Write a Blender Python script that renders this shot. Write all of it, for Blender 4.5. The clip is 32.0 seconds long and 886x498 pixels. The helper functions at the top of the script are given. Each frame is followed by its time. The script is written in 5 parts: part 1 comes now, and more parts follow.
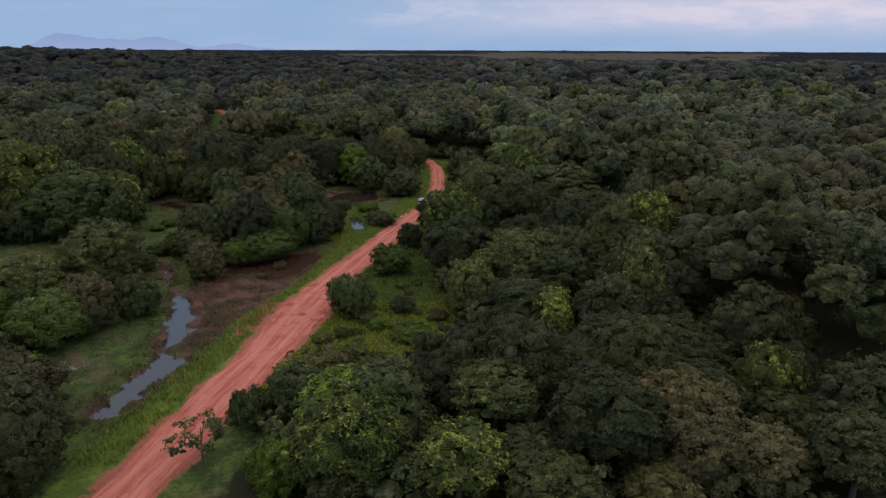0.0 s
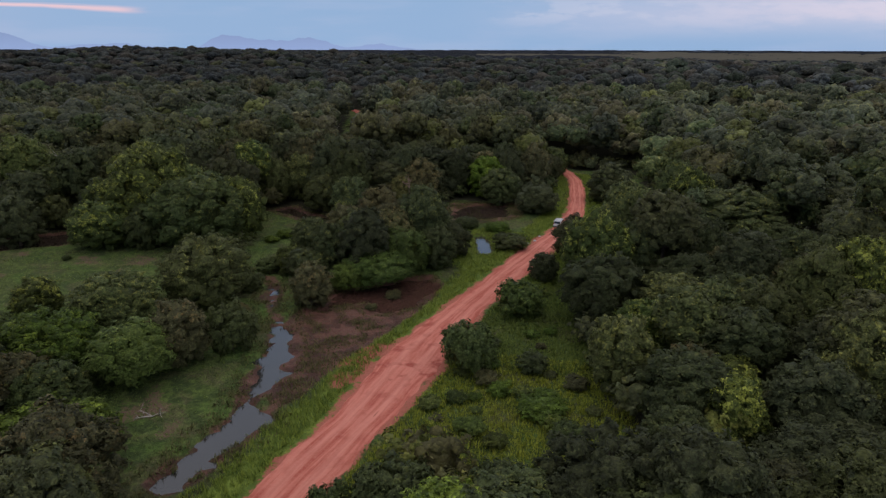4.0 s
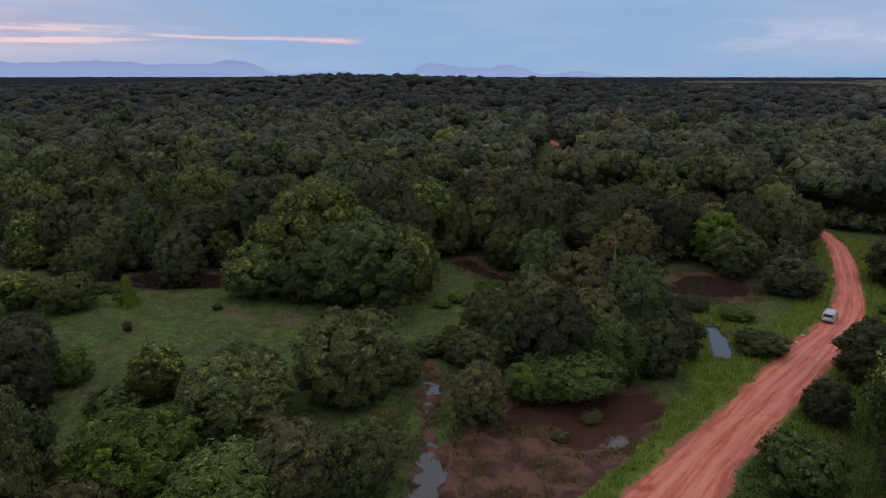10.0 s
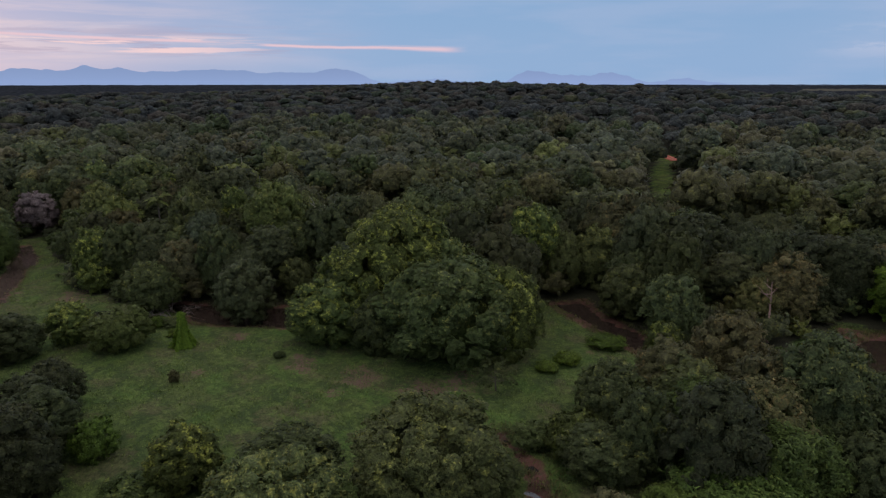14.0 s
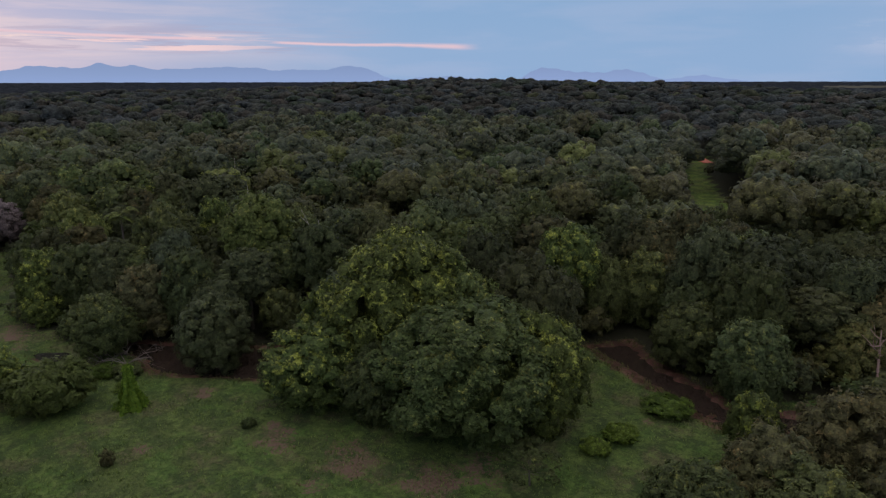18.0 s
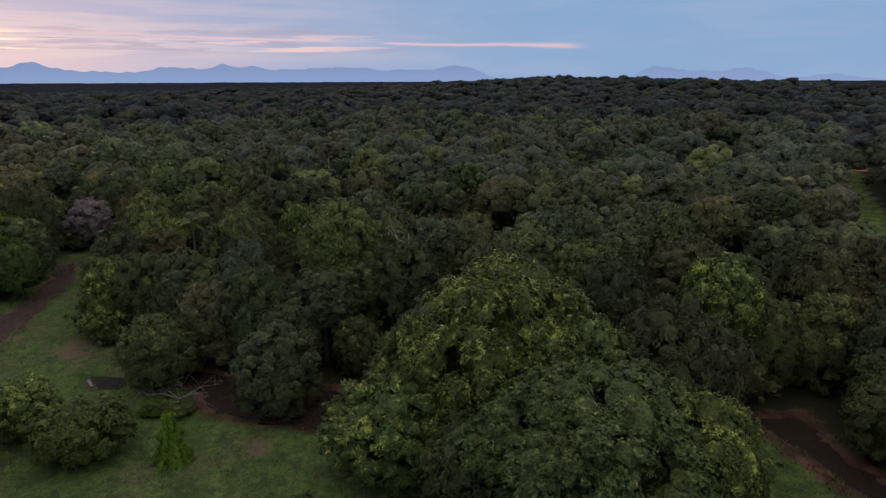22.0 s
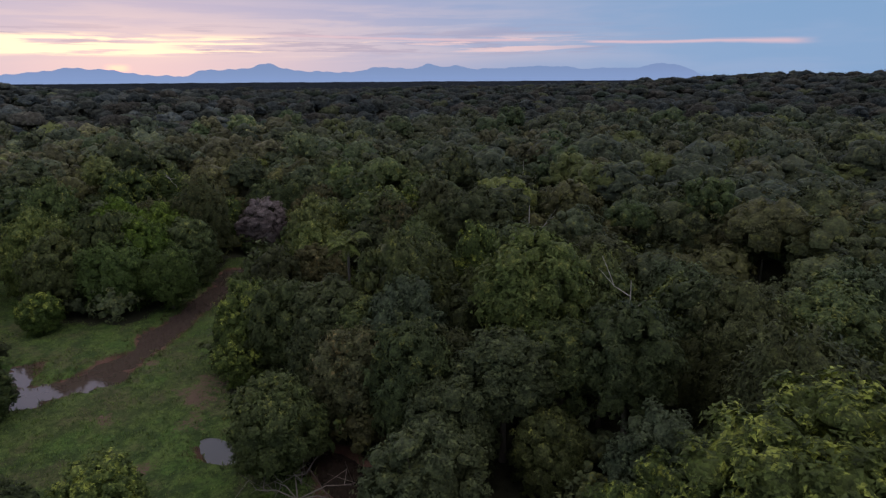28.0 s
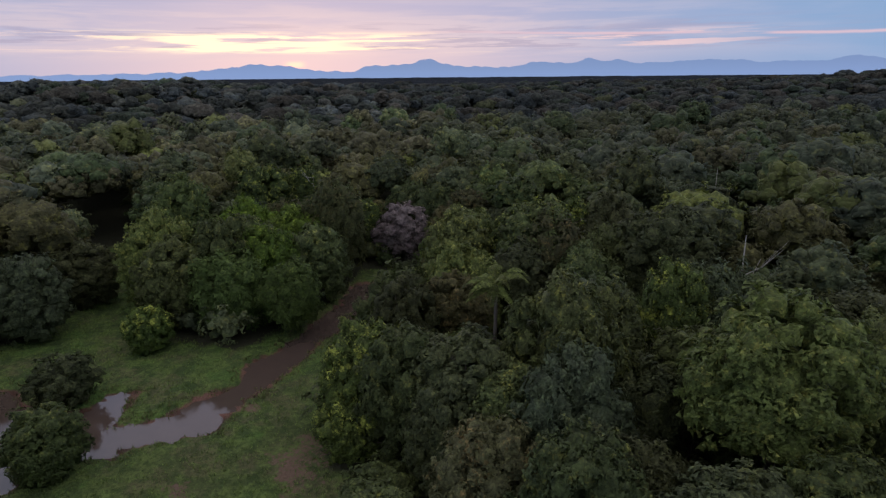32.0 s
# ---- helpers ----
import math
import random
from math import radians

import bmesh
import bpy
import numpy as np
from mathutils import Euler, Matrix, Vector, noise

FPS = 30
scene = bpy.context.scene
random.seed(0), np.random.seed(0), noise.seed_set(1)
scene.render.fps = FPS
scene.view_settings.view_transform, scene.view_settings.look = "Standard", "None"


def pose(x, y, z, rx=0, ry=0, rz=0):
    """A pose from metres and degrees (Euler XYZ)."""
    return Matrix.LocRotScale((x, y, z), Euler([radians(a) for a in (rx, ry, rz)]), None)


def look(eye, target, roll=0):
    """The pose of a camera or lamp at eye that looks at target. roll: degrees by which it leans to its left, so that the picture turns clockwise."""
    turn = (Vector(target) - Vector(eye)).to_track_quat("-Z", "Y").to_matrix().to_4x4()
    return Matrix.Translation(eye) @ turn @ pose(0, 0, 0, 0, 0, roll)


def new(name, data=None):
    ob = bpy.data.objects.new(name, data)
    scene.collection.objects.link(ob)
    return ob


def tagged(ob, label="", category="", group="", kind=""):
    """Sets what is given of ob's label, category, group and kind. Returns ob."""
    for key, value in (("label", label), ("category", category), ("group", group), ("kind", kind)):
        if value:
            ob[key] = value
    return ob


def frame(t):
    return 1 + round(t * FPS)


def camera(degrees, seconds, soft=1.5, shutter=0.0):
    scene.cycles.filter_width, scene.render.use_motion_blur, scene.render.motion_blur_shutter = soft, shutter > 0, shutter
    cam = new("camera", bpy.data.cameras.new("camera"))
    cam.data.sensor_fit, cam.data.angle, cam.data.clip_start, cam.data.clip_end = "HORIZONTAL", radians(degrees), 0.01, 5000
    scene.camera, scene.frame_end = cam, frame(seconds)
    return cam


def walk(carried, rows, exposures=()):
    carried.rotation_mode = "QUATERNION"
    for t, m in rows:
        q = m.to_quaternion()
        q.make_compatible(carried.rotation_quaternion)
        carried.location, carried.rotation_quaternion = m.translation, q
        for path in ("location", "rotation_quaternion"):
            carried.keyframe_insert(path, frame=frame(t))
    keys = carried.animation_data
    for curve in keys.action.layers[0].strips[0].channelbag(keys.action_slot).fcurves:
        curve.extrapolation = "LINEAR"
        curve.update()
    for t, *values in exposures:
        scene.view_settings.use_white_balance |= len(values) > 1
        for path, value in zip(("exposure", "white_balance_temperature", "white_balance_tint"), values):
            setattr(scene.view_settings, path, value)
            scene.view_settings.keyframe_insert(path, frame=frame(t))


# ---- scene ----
cam = camera(69.3, 32.0, soft=1.3)
METRES, EYE, TILT, LEAN, TURN = 150.0, 36.8, -17.4, -0.2, 0.0
ROWS = [
    (0.0, 0.0, 0.0, 0.0, -0.0, 0.0, -0.0),
    (0.5, -0.0005, 0.0143, 0.0045, 1.42, -0.01, -0.43),
    (1.0, -0.0016, 0.0285, 0.0089, 2.83, -0.03, -0.88),
    (1.5, -0.0028, 0.0429, 0.0132, 4.24, -0.06, -1.31),
    (2.0, -0.0046, 0.057, 0.0176, 5.64, -0.09, -1.73),
    (2.5, -0.0064, 0.071, 0.022, 7.05, -0.15, -2.15),
    (3.0, -0.0087, 0.0851, 0.0262, 8.46, -0.2, -2.57),
    (3.5, -0.0115, 0.0991, 0.0305, 9.88, -0.26, -3.0),
    (5.5, -0.0267, 0.1545, 0.0476, 15.5, -0.68, -4.69),
    (6.0, -0.0314, 0.1682, 0.0519, 16.9, -0.81, -5.11),
    (6.5, -0.0366, 0.1819, 0.0561, 18.25, -0.92, -5.5),
    (7.0, -0.0421, 0.1957, 0.0603, 19.58, -0.81, -5.89),
    (7.5, -0.0481, 0.2098, 0.0645, 20.93, -0.61, -6.29),
    (8.0, -0.0546, 0.2236, 0.0687, 22.28, -0.43, -6.67),
    (8.5, -0.0616, 0.2375, 0.073, 23.62, -0.25, -7.05),
    (9.0, -0.0688, 0.2514, 0.0772, 24.95, -0.07, -7.41),
    (9.5, -0.0767, 0.2653, 0.0811, 26.28, 0.1, -7.77),
    (10.0, -0.0848, 0.2789, 0.0851, 27.62, 0.24, -8.12),
    (10.5, -0.0933, 0.2924, 0.0893, 29.0, 0.16, -8.48),
    (11.0, -0.1018, 0.3059, 0.0934, 30.36, 0.03, -8.81),
    (11.5, -0.1113, 0.3193, 0.0974, 31.65, -0.08, -9.16),
    (12.0, -0.121, 0.3325, 0.1015, 32.84, -0.21, -9.46),
    (12.5, -0.1311, 0.3456, 0.1053, 33.87, -0.3, -9.72),
    (13.0, -0.141, 0.3583, 0.1096, 34.7, -0.37, -9.93),
    (13.5, -0.1516, 0.3714, 0.1134, 35.5, -0.42, -10.11),
    (14.0, -0.1618, 0.384, 0.1177, 35.93, -0.44, -10.23),
    (14.5, -0.1723, 0.3968, 0.1216, 35.97, -0.41, -10.24),
    (16.5, -0.2143, 0.4482, 0.1365, 36.11, -0.58, -10.23),
    (17.0, -0.2245, 0.4607, 0.1397, 36.27, -0.65, -10.28),
    (17.5, -0.2345, 0.473, 0.1427, 36.51, -0.73, -10.32),
    (18.0, -0.2446, 0.4849, 0.1455, 37.06, -0.87, -10.45),
    (18.5, -0.2544, 0.4963, 0.148, 37.73, -0.99, -10.61),
    (19.0, -0.2642, 0.5073, 0.1506, 38.59, -1.16, -10.79),
    (19.5, -0.2741, 0.5179, 0.1529, 39.53, -1.34, -11.0),
    (20.0, -0.2835, 0.5276, 0.1549, 40.62, -1.55, -11.24),
    (20.5, -0.2935, 0.5376, 0.157, 41.97, -1.83, -11.53),
    (21.0, -0.3036, 0.547, 0.1592, 43.33, -2.13, -11.81),
    (21.5, -0.3139, 0.5565, 0.1609, 44.71, -2.41, -12.09),
    (22.0, -0.3243, 0.5657, 0.1625, 46.1, -2.69, -12.37),
    (22.5, -0.3347, 0.5743, 0.1644, 47.48, -3.03, -12.64),
    (23.0, -0.3456, 0.5828, 0.1658, 48.86, -3.34, -12.9),
    (23.5, -0.3568, 0.5911, 0.1674, 50.24, -3.67, -13.17),
    (24.0, -0.3679, 0.5993, 0.1689, 51.67, -3.99, -13.41),
    (24.5, -0.3797, 0.6066, 0.1704, 53.03, -4.32, -13.68),
    (25.0, -0.3918, 0.6146, 0.1719, 54.48, -4.68, -13.91),
    (25.5, -0.4043, 0.6218, 0.1731, 55.92, -5.03, -14.19),
    (27.5, -0.4586, 0.6505, 0.1779, 61.96, -6.54, -15.03),
    (28.0, -0.4732, 0.6569, 0.1791, 63.47, -6.95, -15.22),
    (28.5, -0.4883, 0.6631, 0.1801, 65.1, -7.43, -15.41),
    (29.0, -0.5034, 0.6688, 0.1813, 66.91, -8.0, -15.58),
    (29.5, -0.5191, 0.6744, 0.1817, 68.74, -8.5, -15.77),
    (30.0, -0.5349, 0.6794, 0.1822, 70.56, -9.06, -15.95),
    (30.5, -0.551, 0.684, 0.1828, 72.42, -9.62, -16.11),
    (31.0, -0.5673, 0.6879, 0.1832, 74.15, -10.16, -16.29),
    (31.5, -0.5844, 0.6923, 0.1834, 75.87, -10.68, -16.36),
    (32.0, -0.6013, 0.6953, 0.1837, 77.48, -11.21, -16.47),
]
walk(cam, [(t, pose(0, 0, EYE, TILT, LEAN, TURN) @ pose(METRES * x, METRES * y, METRES * z, 90 + pitch, roll, yaw)) for t, x, y, z, yaw, pitch, roll in ROWS],
     exposures=[(0, 0.07, 6700, 12.5), (9, 0.0, 6500, 11.5), (19, -0.05, 6500, 11.5), (28, -0.16, 6260, 11), (32, -0.11, 6180, 11)])

# ---- light: dusk, the sun just on the western hills, a soft cloudy sky ----
SUN_AZ, SUN_EL = 90.5, 2.5          # degrees, anticlockwise from +y
SUN_DIR = Vector((-math.sin(radians(SUN_AZ)) * math.cos(radians(SUN_EL)), math.cos(radians(SUN_AZ)) * math.cos(radians(SUN_EL)), math.sin(radians(SUN_EL))))
sun = new("sun", bpy.data.lights.new("sun", "SUN"))
sun.data.energy, sun.data.angle, sun.data.color = 0.12, radians(14), (1.0, 0.72, 0.5)
sun.matrix_world = look((0, 0, 300), Vector((0, 0, 300)) - SUN_DIR)


class Nodes:
    """A short way to write node trees."""

    def __init__(self, tree):
        self.tree = tree
        tree.nodes.clear()

    def add(self, kind, **settings):
        n = self.tree.nodes.new(kind)
        for key, value in settings.items():
            setattr(n, key, value)
        return n

    def join(self, a, b):
        self.tree.links.new(a, b)

    def put(self, socket, value):
        if isinstance(value, bpy.types.NodeSocket):
            self.join(value, socket)
        else:
            socket.default_value = value

    def math(self, op, a, b=0.0, clamp=False):
        n = self.add("ShaderNodeMath", operation=op, use_clamp=clamp)
        self.put(n.inputs[0], a)
        self.put(n.inputs[1], b)
        return n.outputs[0]

    def span(self, value, a, b, c=0.0, d=1.0):
        n = self.add("ShaderNodeMapRange", interpolation_type="SMOOTHSTEP")
        for i, v in enumerate((value, a, b, c, d)):
            self.put(n.inputs[i], v)
        return n.outputs[0]

    def mix(self, k, a, b, blend="MIX"):
        n = self.add("ShaderNodeMix", data_type="RGBA", blend_type=blend)
        self.put(n.inputs[0], k)
        for i, v in ((6, a), (7, b)):
            self.put(n.inputs[i], (*v, 1.0) if isinstance(v, tuple) and len(v) == 3 else v)
        return n.outputs[2]

    def noise(self, vector, scale, detail=4.0, rough=0.55, distortion=0.0):
        n = self.add("ShaderNodeTexNoise")
        if vector is not None:
            self.join(vector, n.inputs["Vector"])
        for key, v in (("Scale", scale), ("Detail", detail), ("Roughness", rough), ("Distortion", distortion)):
            n.inputs[key].default_value = v
        return n.outputs["Fac"]

    def scaled(self, vector, x, y, z, at=(0, 0, 0)):
        n = self.add("ShaderNodeMapping")
        self.join(vector, n.inputs[0])
        n.inputs["Scale"].default_value = (x, y, z)
        n.inputs["Location"].default_value = at
        return n.outputs[0]

    def bump(self, height, strength, distance):
        n = self.add("ShaderNodeBump")
        n.inputs["Strength"].default_value = strength
        n.inputs["Distance"].default_value = distance
        self.join(height, n.inputs["Height"])
        return n.outputs[0]


def make_world():
    world = bpy.data.worlds.new("dusk_sky")
    scene.world = world
    world.use_nodes = True
    n = Nodes(world.node_tree)
    out, bg = n.add("ShaderNodeOutputWorld"), n.add("ShaderNodeBackground")
    ray = n.add("ShaderNodeTexCoord").outputs["Generated"]
    xyz = n.add("ShaderNodeSeparateXYZ")
    n.join(ray, xyz.inputs[0])
    x, y, z = xyz.outputs
    # the clear air behind the clouds
    sky = n.add("ShaderNodeTexSky", sky_type="NISHITA", sun_disc=False)
    sky.sun_elevation, sky.sun_rotation = radians(SUN_EL), radians(-SUN_AZ)
    # azimuth away from the sun, in degrees, and height over the horizon
    az = n.math("MULTIPLY", n.math("ARCTAN2", n.math("MULTIPLY", x, -1.0), y), 57.2958)
    off = n.math("ABSOLUTE", n.math("SUBTRACT", az, SUN_AZ))
    el = n.math("MULTIPLY", n.math("ARCSINE", z), 57.2958)
    near = n.span(off, 54.0, 2.0)
    glow = n.math("MULTIPLY", n.span(off, 34.0, 0.0), n.span(el, 9.0, 1.0))
    # cloud deck: pale blue away from the sun, lavender towards it
    low = n.mix(near, (0.275, 0.43, 0.665), (0.55, 0.50, 0.64))
    high = n.mix(near, (0.25, 0.41, 0.645), (0.44, 0.44, 0.64))
    col = n.mix(n.span(el, 0.5, 7.0), low, high)
    col = n.mix(n.math("MULTIPLY", glow, 0.55), col, (0.92, 0.71, 0.70))
    soft = n.noise(n.scaled(ray, 2.2, 2.2, 14.0, (0.7, 2.3, 0.1)), 1.8, 5.0, 0.55, 0.2)
    col = n.mix(n.span(soft, 0.42, 0.66, 0.0, 0.30), col, n.mix(near, (0.42, 0.50, 0.70), (0.66, 0.56, 0.66)))
    # pale heaped cloud low in the east and north
    puff = n.noise(n.scaled(ray, 5.0, 5.0, 20.0), 2.2, 6.0, 0.6)
    east = n.math("MULTIPLY", n.span(az, 14.0, -26.0), n.span(el, 0.2, 2.6))
    edge = n.span(n.math("ADD", el, n.math("MULTIPLY", n.math("SUBTRACT", puff, 0.5), 5.0)), 5.2, 3.4, 0.45, 1.0)
    col = n.mix(n.math("MULTIPLY", n.math("MULTIPLY", n.math("ADD", n.span(puff, 0.40, 0.62, 0.0, 0.35), 0.6), edge), east), col, (0.66, 0.63, 0.76))
    heap = n.math("MULTIPLY", n.span(puff, 0.46, 0.56), n.math("MULTIPLY", n.span(el, 4.4, 3.4), n.span(el, 1.4, 2.8)))
    heap = n.math("MULTIPLY", heap, n.math("MULTIPLY", n.span(az, -14.0, -4.0), n.span(az, 9.0, 5.0)))
    col = n.mix(n.math("MULTIPLY", heap, 0.4), col, (0.52, 0.58, 0.74))
    # a warm veil above the sunset
    film = n.noise(n.scaled(ray, 2.0, 2.0, 26.0, (2.2, 0.4, 1.1)), 1.7, 6.0, 0.6, 0.3)
    veil = n.math("MULTIPLY", n.math("MULTIPLY", n.span(off, 50.0, 14.0), n.span(film, 0.40, 0.58)), n.math("MULTIPLY", n.span(el, 7.5, 4.2), n.span(el, 0.9, 2.2)))
    col = n.mix(n.math("MULTIPLY", veil, 0.42), col, (0.90, 0.70, 0.68))
    # long thin streaks that catch the last sun, with grey-violet ones between
    streak = n.noise(n.scaled(ray, 3.2, 3.2, 75.0), 1.6, 7.0, 0.62, 0.25)
    grey = n.noise(n.scaled(ray, 3.0, 3.0, 60.0, (3.1, 1.7, 0.4)), 2.4, 6.0, 0.6, 0.2)
    gv = n.math("MULTIPLY", n.span(grey, 0.52, 0.62), n.math("MULTIPLY", n.span(off, 50.0, 30.0), n.math("MULTIPLY", n.span(el, 1.8, 2.4), n.span(el, 5.0, 3.2))))
    col = n.mix(n.math("MULTIPLY", gv, 0.6), col, (0.42, 0.38, 0.52))
    band = n.math("MULTIPLY", n.span(el, 1.8, 2.3), n.span(el, 3.8, 3.2))
    lit = n.math("MULTIPLY", n.math("MULTIPLY", n.span(streak, 0.52, 0.62), band), n.span(off, 44.0, 30.0))
    warm = n.mix(n.span(off, 26.0, 9.0), (0.86, 0.64, 0.66), (1.25, 1.00, 0.72))
    col = n.mix(lit, col, warm)
    # the brightest bank right over the sun
    bank = n.math("MULTIPLY", n.span(n.math("ABSOLUTE", n.math("SUBTRACT", az, SUN_AZ + 3.5)), 10.0, 5.0), n.math("MULTIPLY", n.span(el, 1.75, 2.2), n.span(el, 3.7, 3.1)))
    bank = n.math("MULTIPLY", bank, n.span(n.noise(n.scaled(ray, 3.0, 3.0, 55.0, (1.3, 0.2, 0.9)), 2.6, 6.0, 0.6, 0.3), 0.42, 0.56))
    col = n.mix(bank, col, (1.40, 1.14, 0.76))
    disc = n.math("MULTIPLY", n.span(off, 1.1, 0.2), n.span(n.math("ABSOLUTE", n.math("SUBTRACT", el, 1.0)), 0.38, 0.05))
    col = n.mix(disc, col, (1.6, 0.85, 0.66))
    # one long streak that reaches north
    line = n.math("SUBTRACT", el, n.math("ADD", n.math("MULTIPLY", n.math("SUBTRACT", az, 35.0), 0.022), n.math("ADD", 2.42, n.math("MULTIPLY", n.noise(ray, 9.0, 3.0), 0.45))))
    thick = n.span(az, 35.0, 47.0, 0.36, 0.17)
    thin = n.math("MULTIPLY", n.span(n.math("ABSOLUTE", line), thick, 0.02), n.math("MULTIPLY", n.span(az, 34.8, 37.5), n.span(az, 92.0, 62.0)))
    thin = n.math("MULTIPLY", thin, n.span(n.noise(n.scaled(ray, 2.0, 2.0, 30.0), 3.0, 5.0), 0.30, 0.50))
    col = n.mix(n.math("MULTIPLY", thin, 0.8), col, (0.84, 0.58, 0.63))
    # overhead the deck is an even grey-blue
    col = n.mix(n.span(el, 12.0, 50.0), col, (0.76, 0.74, 0.77))
    total = n.mix(0.006, col, sky.outputs[0], "ADD")
    n.join(total, bg.inputs[0])
    bg.inputs[1].default_value = 1.0
    n.join(bg.outputs[0], out.inputs[0])


make_world()

# ---- materials ----


def material(name, build, rough=0.7, metal=0.0, specular=0.3):
    m = bpy.data.materials.new(name)
    m.use_nodes = True
    n = Nodes(m.node_tree)
    out, bsdf = n.add("ShaderNodeOutputMaterial"), n.add("ShaderNodeBsdfPrincipled")
    bsdf.inputs["Roughness"].default_value = rough
    bsdf.inputs["Metallic"].default_value = metal
    bsdf.inputs["Specular IOR Level"].default_value = specular
    n.join(bsdf.outputs[0], out.inputs[0])
    build(n, bsdf.inputs)
    return m


def plain(name, colour, rough=0.6, metal=0.0, specular=0.4, vary=0.15, scale=3.0):
    def build(n, to):
        pos = n.add("ShaderNodeTexCoord").outputs["Object"]
        k = n.noise(pos, scale, 5.0, 0.65)
        n.join(n.mix(k, tuple(c * (1 - vary) for c in colour), tuple(min(1, c * (1 + vary)) for c in colour)), to["Base Color"])
    return material(name, build, rough, metal, specular)


def leaves(name, dark, mid, fresh, share=0.12, tone="", grain=5.2, gloss=0.2, mixed=0.75):
    """Foliage: each leaf spray a little different, each bough and each tree too, and patches of fresh growth."""
    def build(n, to):
        geo, info = n.add("ShaderNodeNewGeometry"), n.add("ShaderNodeObjectInfo")
        island = geo.outputs["Random Per Island"]
        if tone:
            own = n.add("ShaderNodeAttribute", attribute_name=tone).outputs["Fac"]
        else:
            own = info.outputs["Random"]
        pos = geo.outputs["Position"]
        cell = n.add("ShaderNodeTexVoronoi")
        n.join(pos, cell.inputs["Vector"])
        cell.inputs["Scale"].default_value = grain
        single = n.add("ShaderNodeSeparateColor")
        n.join(cell.outputs["Color"], single.inputs[0])
        patch = n.noise(pos, 0.7, 4.0, 0.65)
        bough = n.noise(pos, min(1.5, grain * 0.3), 3.0, 0.6)
        base = n.mix(n.math("MULTIPLY", n.math("ADD", island, n.math("ADD", single.outputs[0], n.span(bough, 0.3, 0.7))), 0.333), dark, mid)
        # kinds of tree: brownish olive, blue-grey green, plain, deep green, and now and then lime
        kind = n.math("FRACT", n.math("MULTIPLY", own, 7.31))
        strong = mixed if tone else mixed * 0.45
        base = n.mix(n.span(kind, 0.80, 0.83, 0.0, 0.75 * strong), base, (mid[0] * 1.22, mid[1] * 0.92, mid[2] * 0.88))
        base = n.mix(n.span(kind, 0.24, 0.21, 0.0, 0.75 * strong), base, (mid[0] * 0.92, mid[1] * 1.02, mid[2] * 1.35))
        base = n.mix(n.math("MULTIPLY", n.span(kind, 0.40, 0.42), n.span(kind, 0.60, 0.58, 0.0, 0.7 * strong)), base, (mid[0] * 0.66, mid[1] * 0.96, mid[2] * 0.62))
        base = n.mix(n.math("MULTIPLY", n.span(kind, 0.615, 0.62), n.span(kind, 0.685, 0.68, 0.0, 0.85 * strong)), base, (mid[0] * 1.75, mid[1] * 1.75, mid[2] * 0.9))
        wide = n.noise(pos, 0.03, 3.0, 0.6)
        base = n.mix(n.span(wide, 0.45, 0.68, 0.0, 0.45), base, (mid[0] * 0.90, mid[1] * 0.84, mid[2] * 0.78))
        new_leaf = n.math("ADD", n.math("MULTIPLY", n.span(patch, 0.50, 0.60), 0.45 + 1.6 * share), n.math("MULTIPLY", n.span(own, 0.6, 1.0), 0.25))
        # on planted trees the fresh tint strengthens with height in the crown
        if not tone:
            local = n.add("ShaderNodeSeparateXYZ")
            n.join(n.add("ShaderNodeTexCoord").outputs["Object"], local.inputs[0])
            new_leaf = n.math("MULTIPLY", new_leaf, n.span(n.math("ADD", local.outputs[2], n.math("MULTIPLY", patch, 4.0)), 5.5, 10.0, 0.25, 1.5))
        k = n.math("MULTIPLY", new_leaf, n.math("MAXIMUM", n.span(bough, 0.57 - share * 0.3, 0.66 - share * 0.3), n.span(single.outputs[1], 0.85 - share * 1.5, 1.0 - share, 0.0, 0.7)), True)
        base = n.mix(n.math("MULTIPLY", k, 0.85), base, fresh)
        val = n.math("MULTIPLY", n.math("ADD", 0.60 if tone else 0.74, n.math("MULTIPLY", n.math("POWER", own, 1.3), 0.75 if tone else 0.45)), n.math("ADD", 0.62, n.math("MULTIPLY", single.outputs[2], 0.76)))
        val = n.math("MULTIPLY", val, n.span(bough, 0.25, 0.75, 0.72, 1.28))
        comb = n.add("ShaderNodeCombineXYZ")
        for i in range(3):
            n.join(val, comb.inputs[i])
        n.join(n.mix(1.0, base, comb.outputs[0], "MULTIPLY"), to["Base Color"])
        n.join(n.bump(n.math("MULTIPLY", cell.outputs["Distance"], -1.0), 0.55, 1.0 / grain), to["Normal"])
        out = n.tree.nodes["Material Output"]
        through_light, both = n.add("ShaderNodeBsdfTranslucent"), n.add("ShaderNodeMixShader")
        n.join(to["Base Color"].links[0].from_socket, through_light.inputs[0])
        both.inputs[0].default_value = 0.22
        n.join(out.inputs[0].links[0].from_socket, both.inputs[1])
        n.join(through_light.outputs[0], both.inputs[2])
        n.join(both.outputs[0], out.inputs[0])
    return material(name, build, 0.6, 0.0, gloss)


